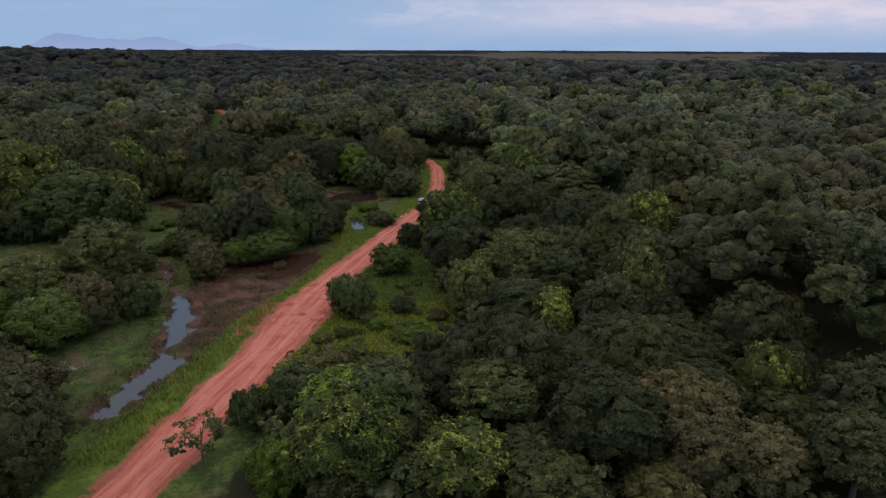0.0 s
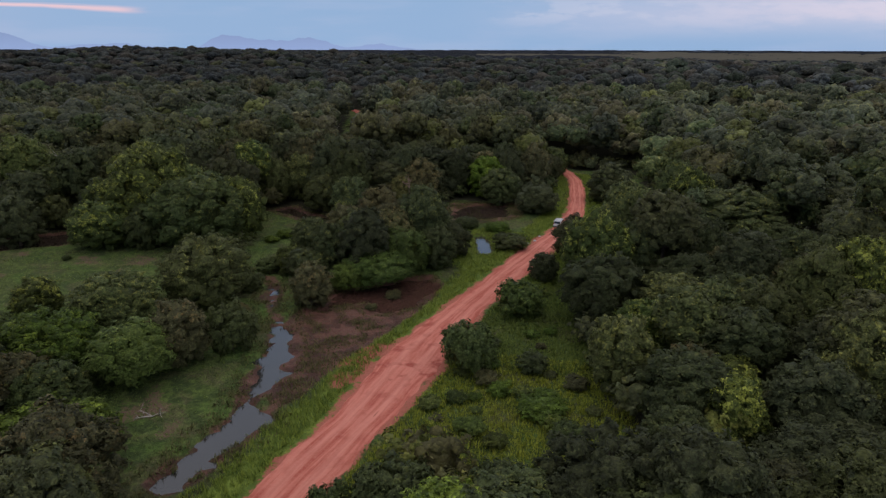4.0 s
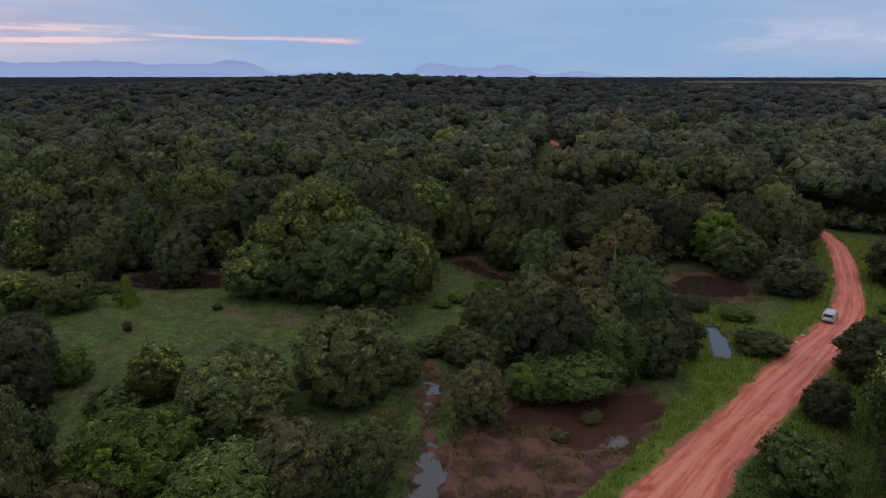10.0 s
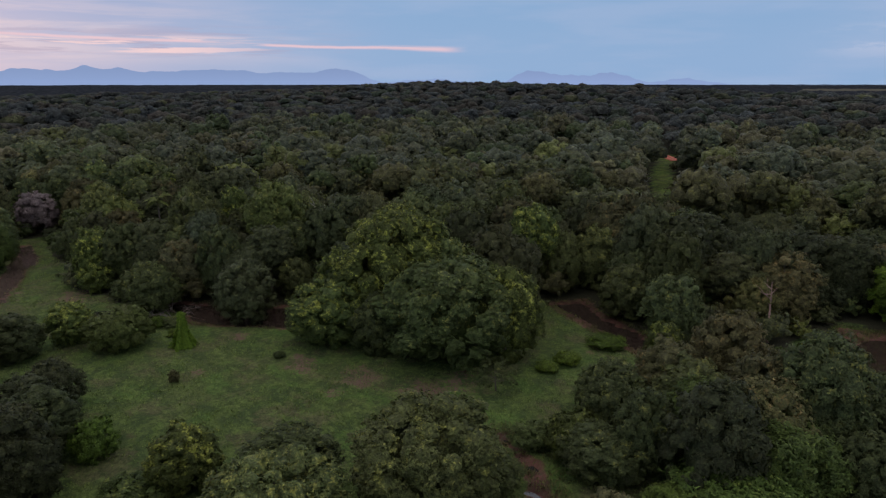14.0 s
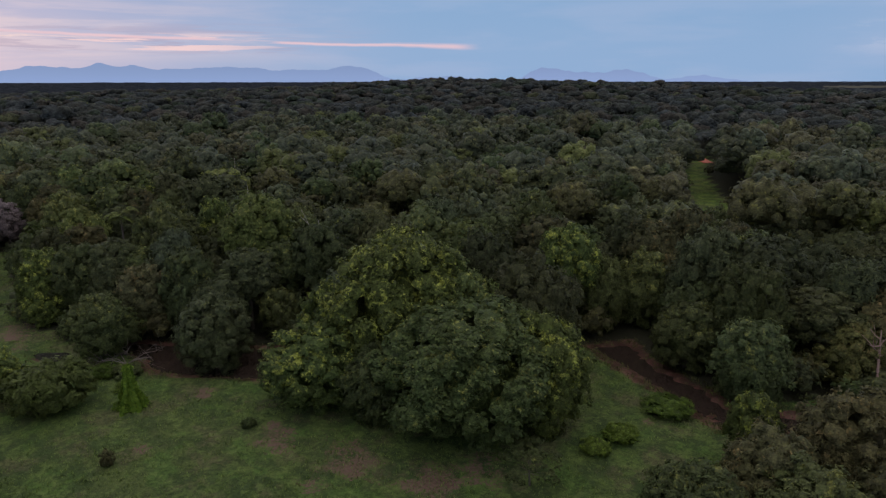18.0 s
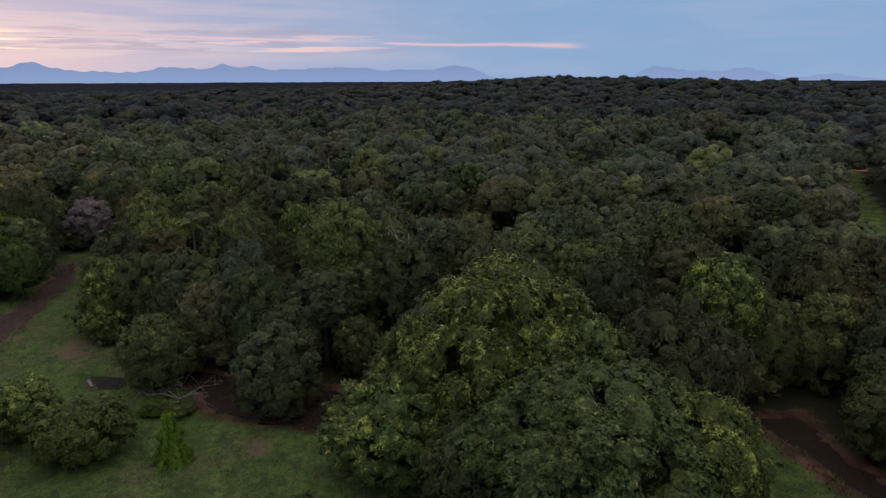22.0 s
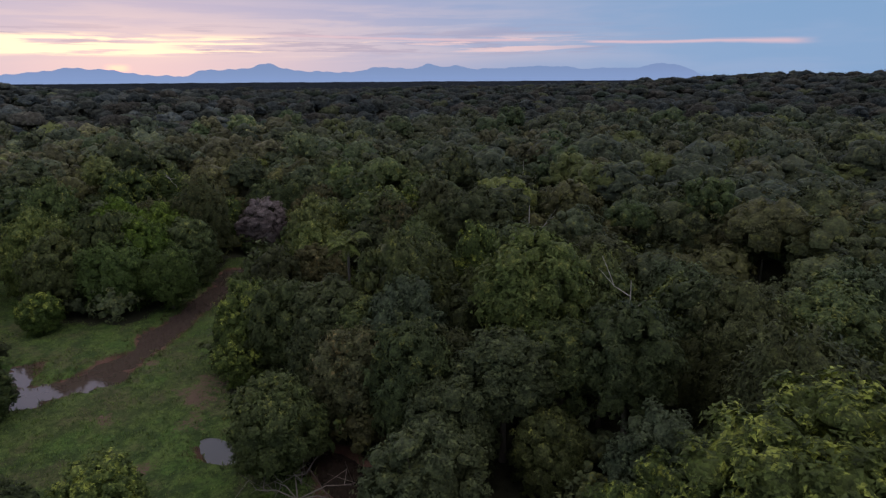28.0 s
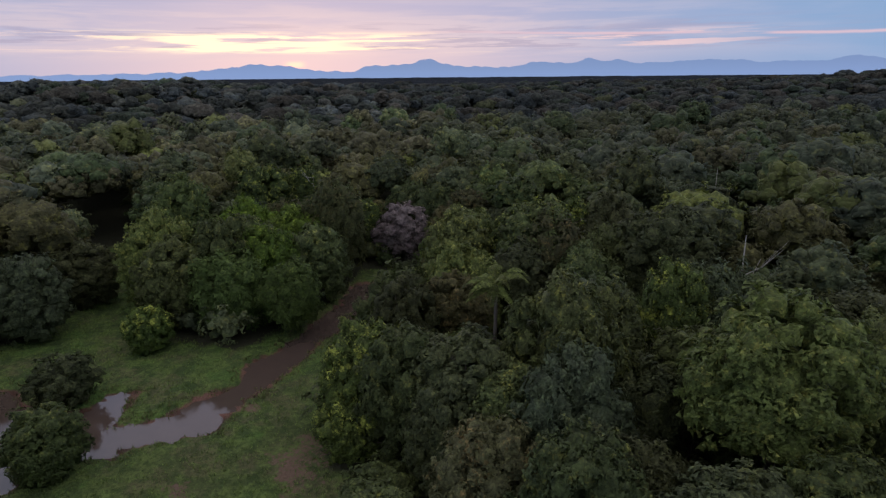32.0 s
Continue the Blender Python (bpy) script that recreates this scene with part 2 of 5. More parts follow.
LEAF = {
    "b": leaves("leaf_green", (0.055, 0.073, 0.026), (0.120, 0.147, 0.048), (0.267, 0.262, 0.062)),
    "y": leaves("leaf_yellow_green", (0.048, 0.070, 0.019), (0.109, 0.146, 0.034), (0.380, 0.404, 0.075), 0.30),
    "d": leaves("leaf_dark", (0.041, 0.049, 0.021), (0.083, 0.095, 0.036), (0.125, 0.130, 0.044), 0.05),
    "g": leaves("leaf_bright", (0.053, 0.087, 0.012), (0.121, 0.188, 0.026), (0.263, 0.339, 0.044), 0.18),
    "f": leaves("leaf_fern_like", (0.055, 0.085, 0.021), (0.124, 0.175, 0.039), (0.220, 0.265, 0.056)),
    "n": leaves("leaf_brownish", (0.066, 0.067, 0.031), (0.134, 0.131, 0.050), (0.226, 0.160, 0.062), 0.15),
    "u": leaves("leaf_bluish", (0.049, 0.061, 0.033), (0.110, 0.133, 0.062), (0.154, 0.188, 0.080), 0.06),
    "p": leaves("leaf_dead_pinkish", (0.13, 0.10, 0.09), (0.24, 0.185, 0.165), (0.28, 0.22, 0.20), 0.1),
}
WOODS = leaves("leaf_woods", (0.060, 0.070, 0.031), (0.128, 0.143, 0.056), (0.262, 0.244, 0.056), 0.13, "tone", 2.6)
# the next three grow bluer with distance: haze painted into the leaf colours
HAZED_WOODS = leaves("leaf_woods_hazed", (0.063, 0.071, 0.043), (0.129, 0.143, 0.069), (0.254, 0.244, 0.079), 0.13, "tone", 1.35)
HAZED_DOMES = leaves("leaf_canopy_hazed", (0.065, 0.069, 0.065), (0.094, 0.100, 0.079), (0.138, 0.135, 0.087), 0.10, "tone", 0.8, 0.05)
HAZED_FAR_WOODS = leaves("leaf_far_woods_hazed", (0.029, 0.033, 0.042), (0.051, 0.057, 0.066), (0.067, 0.067, 0.065), 0.02, "tone", 0.25, 0.0, 0.2)


def bark_nodes(n, to):
    pos = n.add("ShaderNodeTexCoord").outputs["Object"]
    k = n.noise(n.scaled(pos, 6, 6, 1.2), 2.0, 6.0, 0.7)
    n.join(n.mix(k, (0.06, 0.05, 0.04), (0.20, 0.17, 0.14)), to["Base Color"])
    n.join(n.bump(k, 0.6, 0.05), to["Normal"])


BARK = material("bark", bark_nodes, 0.9, 0.0, 0.2)
PALE_WOOD = plain("dead_pale_wood", (0.42, 0.38, 0.34), 0.85, vary=0.35, scale=2.0)
PINK_WOOD = plain("dead_reddish_wood", (0.30, 0.19, 0.16), 0.85, vary=0.3, scale=2.0)


def ground_nodes(n, to):
    pos = n.add("ShaderNodeNewGeometry").outputs["Position"]
    cover, given = n.add("ShaderNodeSeparateColor"), n.add("ShaderNodeAttribute", attribute_name="cover")
    n.join(given.outputs["Color"], cover.inputs[0])
    mud, lush, bare = cover.outputs
    fine, mid, wide = n.noise(pos, 3.0, 6.0, 0.7), n.noise(pos, 0.35, 5.0, 0.6), n.noise(pos, 0.06, 3.0)
    litter = n.mix(fine, (0.022, 0.024, 0.013), (0.060, 0.056, 0.032))
    meadow = n.mix(n.span(mid, 0.42, 0.58), (0.060, 0.092, 0.028), (0.122, 0.172, 0.044))
    tract = n.noise(pos, 0.16, 6.0, 0.65)
    meadow = n.mix(n.span(wide, 0.48, 0.7, 0.0, 0.5), meadow, (0.118, 0.128, 0.045))
    meadow = n.mix(n.span(tract, 0.505, 0.60, 0.0, 0.65), meadow, (0.135, 0.112, 0.062))
    meadow = n.mix(n.span(tract, 0.46, 0.38, 0.0, 0.75), meadow, (0.098, 0.172, 0.036))
    meadow = n.mix(n.span(fine, 0.44, 0.62, 0.0, 0.65), meadow, (0.034, 0.050, 0.016))
    tuft = n.noise(pos, 1.1, 6.0, 0.72, 0.3)
    meadow = n.mix(n.span(tuft, 0.51, 0.62, 0.0, 0.65), meadow, (0.038, 0.062, 0.015))
    meadow = n.mix(n.span(tuft, 0.47, 0.36, 0.0, 0.55), meadow, (0.175, 0.235, 0.062))
    green = n.mix(n.span(mid, 0.3, 0.65), (0.095, 0.15, 0.028), (0.215, 0.28, 0.048))
    green = n.mix(n.span(fine, 0.44, 0.62, 0.0, 0.6), green, (0.06, 0.10, 0.02))
    dirt = n.mix(fine, (0.115, 0.070, 0.048), (0.225, 0.150, 0.110))
    dirt = n.mix(n.span(given.outputs["Alpha"], 0.3, 0.7), dirt, n.mix(fine, (0.34, 0.098, 0.064), (0.56, 0.20, 0.145)))
    wet = n.mix(n.span(mid, 0.43, 0.57), (0.076, 0.031, 0.023), (0.175, 0.080, 0.060))
    wet = n.mix(n.span(fine, 0.48, 0.62, 0.0, 0.6), wet, (0.075, 0.066, 0.034))
    grass = n.math("ADD", n.span(lush, 0.15, 0.35), 0.0, True)
    col = n.mix(grass, litter, meadow)
    col = n.mix(n.span(n.math("ADD", lush, n.math("MULTIPLY", mid, 0.25)), 0.75, 0.98), col, green)
    col = n.mix(n.span(n.math("ADD", n.math("ADD", bare, n.math("MULTIPLY", n.math("SUBTRACT", mid, 0.5), 1.1)), n.math("MULTIPLY", n.math("SUBTRACT", fine, 0.5), 1.3)), 0.42, 0.7), col, dirt)
    k = n.span(n.math("ADD", mud, n.math("MULTIPLY", n.math("SUBTRACT", fine, 0.5), 0.8)), 0.4, 0.7)
    col = n.mix(k, col, wet)
    n.join(col, to["Base Color"])
    n.join(n.span(k, 0.0, 1.0, 0.95, 0.5), to["Roughness"])
    n.join(n.bump(n.math("SUBTRACT", fine, n.math("MULTIPLY", tuft, 1.5)), 0.8, 0.22), to["Normal"])


GROUND = material("ground_cover", ground_nodes, 0.95, 0.0, 0.2)


def road_nodes(n, to):
    tex = n.add("ShaderNodeTexCoord")
    pos = n.add("ShaderNodeNewGeometry").outputs["Position"]
    uv = n.add("ShaderNodeSeparateXYZ")
    n.join(tex.outputs["UV"], uv.inputs[0])
    u, v = uv.outputs[0], uv.outputs[1]
    fine, mid = n.noise(pos, 4.0, 6.0, 0.7), n.noise(pos, 0.5, 4.0, 0.6)
    long = n.noise(n.scaled(tex.outputs["UV"], 14.0, 0.11, 1.0), 1.0, 5.0, 0.62, 0.05)
    col = n.mix(n.span(long, 0.36, 0.62), (0.46, 0.105, 0.072), (0.66, 0.225, 0.165))
    col = n.mix(n.math("MULTIPLY", n.span(mid, 0.50, 0.64, 0.0, 0.85), n.span(n.math("ABSOLUTE", n.math("SUBTRACT", v, 201.0)), 14.0, 5.0, 0.35, 1.0)), col, (0.34, 0.052, 0.036))
    col = n.mix(n.math("MULTIPLY", n.span(fine, 0.4, 0.75), 0.4), col, (0.68, 0.31, 0.23))
    rut = n.math("MINIMUM", n.math("ABSOLUTE", n.math("SUBTRACT", u, 0.33)), n.math("ABSOLUTE", n.math("SUBTRACT", u, 0.66)))
    col = n.mix(n.span(rut, 0.10, 0.02, 0.0, 0.5), col, (0.74, 0.30, 0.225))
    n.join(col, to["Base Color"])
    n.join(n.bump(n.math("ADD", fine, long), 0.5, 0.08), to["Normal"])


ROAD = material("red_laterite", road_nodes, 0.9, 0.0, 0.2)


def water(name, colour, rough):
    def build(n, to):
        pos = n.add("ShaderNodeNewGeometry").outputs["Position"]
        k = n.noise(pos, 0.4, 3.0)
        n.join(n.mix(k, colour, tuple(c * 1.5 for c in colour)), to["Base Color"])
        n.join(n.bump(n.noise(pos, 2.5, 2.0), 0.04, 0.02), to["Normal"])
    return material(name, build, rough, 0.0, 0.8)


STILL_WATER = water("still_water", (0.030, 0.028, 0.026), 0.04)
RED_WATER = water("silty_red_water", (0.058, 0.029, 0.022), 0.05)
CHANNEL_WATER = water("silty_channel_water", (0.072, 0.050, 0.041), 0.05)
BROWN_WATER = water("brown_creek_water", (0.034, 0.023, 0.018), 0.06)


def blades(name, low, high):
    def build(n, to):
        k = n.add("ShaderNodeNewGeometry").outputs["Random Per Island"]
        col = n.mix(k, tuple(1.4 * c for c in low), tuple(1.4 * c for c in high))
        n.join(col, to["Base Color"])
        # light shines through a blade
        out = n.tree.nodes["Material Output"]
        through_light, both = n.add("ShaderNodeBsdfTranslucent"), n.add("ShaderNodeMixShader")
        n.join(col, through_light.inputs[0])
        both.inputs[0].default_value = 0.5
        n.join(out.inputs[0].links[0].from_socket, both.inputs[1])
        n.join(through_light.outputs[0], both.inputs[2])
        n.join(both.outputs[0], out.inputs[0])
    return material(name, build, 0.6, 0.0, 0.2)


VERGE_GRASS = blades("verge_grass", (0.085, 0.125, 0.024), (0.235, 0.285, 0.050))
MEADOW_GRASS = blades("meadow_grass", (0.080, 0.120, 0.034), (0.162, 0.208, 0.056))
VINE_LEAF = blades("vine_leaf", (0.075, 0.135, 0.016), (0.17, 0.25, 0.030))


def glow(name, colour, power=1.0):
    # self-lit surface; haze is painted into the colour, paler towards the foot
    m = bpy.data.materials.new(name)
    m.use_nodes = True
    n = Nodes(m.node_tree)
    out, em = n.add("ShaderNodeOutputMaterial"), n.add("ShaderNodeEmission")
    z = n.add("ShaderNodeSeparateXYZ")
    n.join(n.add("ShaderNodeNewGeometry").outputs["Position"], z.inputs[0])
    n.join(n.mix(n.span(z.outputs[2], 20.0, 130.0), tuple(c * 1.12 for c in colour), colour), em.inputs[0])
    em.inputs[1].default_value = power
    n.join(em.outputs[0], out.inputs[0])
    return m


# ---- mesh helpers ----


def mesh_of(name, verts, tris=(), quads=(), mats=(), smooth=False, tone=None, normals=None):
    """A mesh from arrays of corners, triangles and four-sided faces."""
    me = bpy.data.meshes.new(name)
    verts = np.asarray(verts, dtype=np.float32).reshape(-1, 3)
    tris = np.asarray(tris, dtype=np.int32).reshape(-1, 3)
    quads = np.asarray(quads, dtype=np.int32).reshape(-1, 4)
    loops = np.concatenate([tris.ravel(), quads.ravel()])
    starts = np.concatenate([np.arange(len(tris)) * 3, len(tris) * 3 + np.arange(len(quads)) * 4]).astype(np.int32)
    me.vertices.add(len(verts))
    me.vertices.foreach_set("co", verts.ravel())
    me.loops.add(len(loops))
    me.loops.foreach_set("vertex_index", loops)
    me.polygons.add(len(starts))
    me.polygons.foreach_set("loop_start", starts)
    me.update(calc_edges=True)
    me.validate()
    if smooth:
        me.polygons.foreach_set("use_smooth", np.ones(len(starts), dtype=bool))
    if tone is not None:
        me.attributes.new("tone", "FLOAT", "POINT").data.foreach_set("value", np.asarray(tone, dtype=np.float32))
    if normals is not None:
        me.polygons.foreach_set("use_smooth", np.ones(len(starts), dtype=bool))
        me.normals_split_custom_set_from_vertices(np.asarray(normals, dtype=np.float32).reshape(-1, 3))
    for m in mats:
        me.materials.append(m)
    return me


def part(name, me, parent, label=""):
    ob = new(name, me)
    ob.parent = parent
    return tagged(ob, label) if label else ob


def from_bm(bm, name, mat, smooth=False):
    me = bpy.data.meshes.new(name)
    bm.to_mesh(me)
    bm.free()
    me.materials.append(mat)
    if smooth:
        me.polygons.foreach_set("use_smooth", np.ones(len(me.polygons), dtype=bool))
    return me


def merge(pieces):
    """Joins (verts, tris, quads) pieces into one."""
    V, T, Q, at = [], [], [], 0
    for v, t, q in pieces:
        V.append(v)
        T.append(np.asarray(t, dtype=np.int32).reshape(-1, 3) + at)
        Q.append(np.asarray(q, dtype=np.int32).reshape(-1, 4) + at)
        at += len(v)
    return np.concatenate(V), np.concatenate(T), np.concatenate(Q)


def unit(a):
    return a / (np.linalg.norm(a, axis=-1, keepdims=True) + 1e-9)


def sprays(P, N, size, rng, slim=0.55):
    """Leaf sprays, one pointed face each, at P facing N."""
    k = len(P)
    T = unit(np.cross(N, rng.normal(size=(k, 3))))
    B = np.cross(N, T)
    L = (size * rng.uniform(0.65, 1.35, k))[:, None]
    W = L * slim
    v = np.stack([P - T * L * 0.5 + B * W * 0.5, P - T * L * 0.5 - B * W * 0.5, P + T * L * 0.6 - N * L * 0.12], axis=1)
    face = np.cross(v[:, 1] - v[:, 0], v[:, 2] - v[:, 0])
    turn = (face * N).sum(1) < 0
    v[turn] = v[turn][:, (1, 0, 2)]
    return v.reshape(-1, 3), np.arange(3 * k).reshape(-1, 3), np.zeros((0, 4), int)


def ball(level):
    bm = bmesh.new()
    bmesh.ops.create_icosphere(bm, subdivisions=level, radius=1.0)
    v = np.array([p.co[:] for p in bm.verts])
    t = np.array([[p.index for p in f.verts] for f in bm.faces])
    bm.free()
    return v, t


BALL = {k: ball(k) for k in (1, 2)}   # 20 and 80 faces


def tube(points, radii, sides=6):
    """A tapered tube along points."""
    points = np.asarray(points, float)
    V, Q = [], []
    ang = np.linspace(0, 2 * math.pi, sides, endpoint=False)
    for i, p in enumerate(points):
        d = unit(points[min(i + 1, len(points) - 1)] - points[max(i - 1, 0)])
        a = unit(np.cross(d, (0.31, 0.95, 0.05) if abs(d[2]) > 0.8 else (0, 0, 1.0)))
        b = np.cross(d, a)
        V.append(p + radii[i] * (np.cos(ang)[:, None] * a + np.sin(ang)[:, None] * b))
        if i:
            for s in range(sides):
                e = (s + 1) % sides
                Q.append(((i - 1) * sides + s, (i - 1) * sides + e, i * sides + e, i * sides + s))
    return np.concatenate(V), np.zeros((0, 3), int), np.array(Q)


def lumps_of(rng, R, H, base, count, size, low=1.55):
    """Centres and radii of the leaf masses that make up a crown."""
    C, A = [], []
    mid, half = base + (H - base) * 0.46, (H - base) * 0.5
    golden = rng.uniform(0, 6.28)
    for i in range(count):
        z = 1 - low * (i + 0.5) / count
        a = golden + i * 2.39996 + rng.uniform(-0.35, 0.35)
        s = math.sqrt(max(0, 1 - z * z))
        r = R * size * rng.uniform(0.6, 1.45)
        reach = rng.uniform(0.82, 1.1)
        C.append((math.cos(a) * s * (R - r * 0.8) * reach, math.sin(a) * s * (R - r * 0.8) * reach, mid + z * max(half - r * 0.62, 0.1) * reach))
        A.append(r)
    return np.array(C), np.array(A)


WHOLE = 0.50   # how far the crown as a whole does
SELF = 0.20    # how far a leaf's own lie, rather than its bough's, takes the light
TUFT = 1.6     # reach of a leaf tuft, in leaves
CORE = 0.80    # size of the dense inside of a leaf mass


def crown(rng, R, H, base, count, leaves_n, leaf, size=0.36, up=0.5, slim=0.7, core=1, low=1.55, solid=CORE):
    """Leaf masses with sprays on their outer sides and a rough inner mass."""
    C, A = lumps_of(rng, R, H, base, count, size, low)
    mid = np.array((0, 0, base + (H - base) * 0.4))
    tufts = max(leaves_n // 15, len(C) * 2)
    pick = rng.choice(len(C), tufts, p=A ** 2 / (A ** 2).sum())
    d = unit(rng.normal(size=(tufts, 3)))
    out = unit(C[pick] - mid)
    flip = (d * out).sum(1) < -0.25
    d[flip] *= -1
    d[:, 2] = np.where(d[:, 2] < -0.6, -d[:, 2], d[:, 2])
    K = C[pick] + d * (A[pick] * np.sqrt(rng.uniform(0.45, 1.35, tufts)))[:, None] * (1, 1, 0.88)
    wide = TUFT * leaf * rng.uniform(0.6, 1.35, tufts)
    own = rng.integers(tufts, size=leaves_n)
    e = unit(rng.normal(size=(leaves_n, 3)) + d[own] * 0.9 + np.array((0, 0, 0.35)))
    P = K[own] + e * (wide[own] * rng.uniform(0.35, 1.05, leaves_n))[:, None] * (1, 1, 0.8)
    N = unit(e * 0.7 + d[own] * 0.35 + np.array((0, 0, up)) + rng.normal(size=(leaves_n, 3)) * 0.25)
    pieces = [sprays(P, N, leaf, rng, slim)]
    whole = unit(P - np.array((0, 0, base + (H - base) * 0.3)))
    shade = np.repeat(unit(N * SELF + e * 0.45 + d[own] * 0.4 + whole * WHOLE + np.array((0, 0, 0.05))), 3, axis=0)
    if core:
        bv, bt = BALL[core]
        bt = bt[bv[bt][:, :, 2].mean(1) > -0.5]
        hv, ht = BALL[1 if leaves_n < 2000 else 2]
        bulk = hv * (1 + rng.uniform(-0.25, 0.16, (len(hv), 1)))
        pieces.append((np.array((0, 0, base + (H - base) * 0.44)) + bulk * np.array((R, R, (H - base) * 0.5)) * 0.62, ht, np.zeros((0, 4), int)))
        for c, a in zip(C, A):
            jag = 1 + rng.uniform(-0.26, 0.2, (len(bv), 1))
            pieces.append((c + bv * jag * a * solid * np.array((1, 1, 0.88)), bt, np.zeros((0, 4), int)))
    if core:
        shade = np.concatenate([shade, unit(hv + np.array((0, 0, 0.1)))] + [unit(bv * 0.7 + unit(c - mid) * 0.5 + np.array((0, 0, 0.1))) for c in C])
    return (*merge(pieces), shade), C, A


def trunk_of(rng, H, base, C, thick):
    top = base + (H - base) * 0.62
    lean = rng.uniform(-0.35, 0.35, 2)
    pts = [(0, 0, -0.3), (lean[0] * 0.2, lean[1] * 0.2, top * 0.25), (lean[0] * 0.6, lean[1] * 0.6, top * 0.6), (lean[0], lean[1], top)]
    pieces = [tube(pts, [thick * 1.35, thick, thick * 0.8, thick * 0.35], 7)]
    for i in rng.choice(len(C), min(5, len(C)), replace=False):
        z0 = min(base * 0.85 + (top - base * 0.85) * rng.uniform(0.1, 0.7), top)
        p0 = np.array((lean[0] * z0 / top, lean[1] * z0 / top, z0))
        q = C[i]
        m = (p0 + q) / 2 + np.array((0, 0, -0.25))
        pieces.append(tube([p0, m, q], [thick * 0.5, thick * 0.32, thick * 0.12], 5))
    return merge(pieces)


# ---- the lie of the land ----


def smooth(e0, e1, v):
    t = np.clip((v - e0) / (e1 - e0), 0, 1)
    return t * t * (3 - 2 * t)


def ripple(x, y, s, seed=0.0):
    """Cheap smooth noise about -1..1 from sums of sines."""
    a = np.sin(x * s + seed * 1.7 + 1.9 * np.sin(y * s * 0.73 + seed)) * np.cos(y * s * 0.91 - seed * 0.6 + 1.3 * np.sin(x * s * 0.57 + 2.1 * seed))
    b = np.sin(x * s * 2.3 - y * s * 1.7 + seed * 3.1 + 1.2 * np.sin(x * s * 1.9)) * np.cos(y * s * 2.6 + x * s * 0.8 + seed)
    return 0.65 * a + 0.35 * b


def inside(poly, x, y):
    """Signed distance to a closed outline: positive inside."""
    poly = np.asarray(poly, float)
    best, wind = np.full(np.shape(x), 1e9), np.zeros(np.shape(x), bool)
    for (ax, ay), (bx, by) in zip(poly, np.roll(poly, -1, axis=0)):
        ex, ey = bx - ax, by - ay
        t = np.clip(((x - ax) * ex + (y - ay) * ey) / (ex * ex + ey * ey + 1e-9), 0, 1)
        best = np.minimum(best, np.hypot(x - ax - t * ex, y - ay - t * ey))
        cross = ((ay > y) != (by > y)) & (x < (bx - ax) * (y - ay) / (by - ay + 1e-12) + ax)
        wind ^= cross
    return np.where(wind, best, -best)


def along(line, x, y):
    """Distance to an open line of (x, y, half width), less its half width."""
    best = np.full(np.shape(x), 1e9)
    for (ax, ay, aw), (bx, by, bw) in zip(line, line[1:]):
        ex, ey = bx - ax, by - ay
        t = np.clip(((x - ax) * ex + (y - ay) * ey) / (ex * ex + ey * ey + 1e-9), 0, 1)
        best = np.minimum(best, np.hypot(x - ax - t * ex, y - ay - t * ey) - (aw + t * (bw - aw)))
    return best


ROAD_LINE = [(-52, -110, 3.2), (-44, -55, 3.2), (-34, 8, 3.2), (-30, 32, 3.2), (-26.8, 48, 3.3), (-24.4, 62, 3.4), (-22.0, 74, 3.7), (-20.6, 84, 4.5), (-19.4, 91, 4.0), (-16.6, 104, 3.3), (-11.6, 122, 3.2),
             (-6.6, 140, 3.0), (-2.6, 156, 2.6), (-1.3, 172, 2.2), (-1.4, 190, 2.1), (-2.4, 206, 2.0), (-5.6, 218, 2.0), (-12, 232, 2.0)]
TRACK_LINE = [(-81, 257, 3.5), (-86, 266, 6), (-96, 284, 2.5), (-107, 310, 1.5), (-115, 340, 1.5), (-121, 357, 3), (-125, 366, 3)]
FAR_ROAD = [(-114, 350, 1.8), (-119, 358, 2.3), (-126, 369, 2.2), (-133, 378, 1.8)]
CLEARING = [(-42, 36), (-24, 36), (-20, 50), (-17, 66), (3, 65), (4.5, 78), (1, 88), (-0.5, 98), (-1.5, 112), (2.5, 130), (7, 146), (16, 166), (15, 190), (18, 216), (9, 221), (-4, 222),
            (-7, 200), (-7, 182), (-14, 174), (-31, 172), (-36, 156), (-56, 150), (-68, 158), (-76, 150), (-92, 136), (-104, 125), (-118, 116), (-128, 110), (-138, 108),
            (-149, 108), (-160, 114), (-172, 115.5), (-193, 123), (-194, 116), (-176, 107), (-164, 98), (-172, 88), (-188, 82), (-221, 75), (-221, 69), (-180, 75), (-170, 68),
            (-156, 64), (-140, 70), (-124, 80), (-112, 84), (-98, 80), (-86, 70), (-66, 70), (-52, 64), (-44, 54)]
STREAM = [(-34, 56), (-31, 66), (-30, 71), (-33.5, 74), (-33.5, 80), (-35, 87), (-39, 93), (-43.5, 98), (-45.5, 106), (-50, 111), (-57, 114), (-57, 112), (-50, 106.5), (-48.5, 101), (-43.5, 94), (-40.5, 86), (-38.5, 78), (-37, 70), (-38.5, 58)]
RED_POOL = [(-30, 99), (-26.5, 100), (-23.2, 107), (-22.8, 113), (-25, 116.5), (-31, 113), (-36, 108.5), (-38.5, 102), (-37, 99), (-33, 103)]
POND = [(-21.8, 142.4), (-20, 142.9), (-18, 138.5), (-16.6, 133.6), (-16.6, 131), (-19, 130.8), (-20.2, 135)]
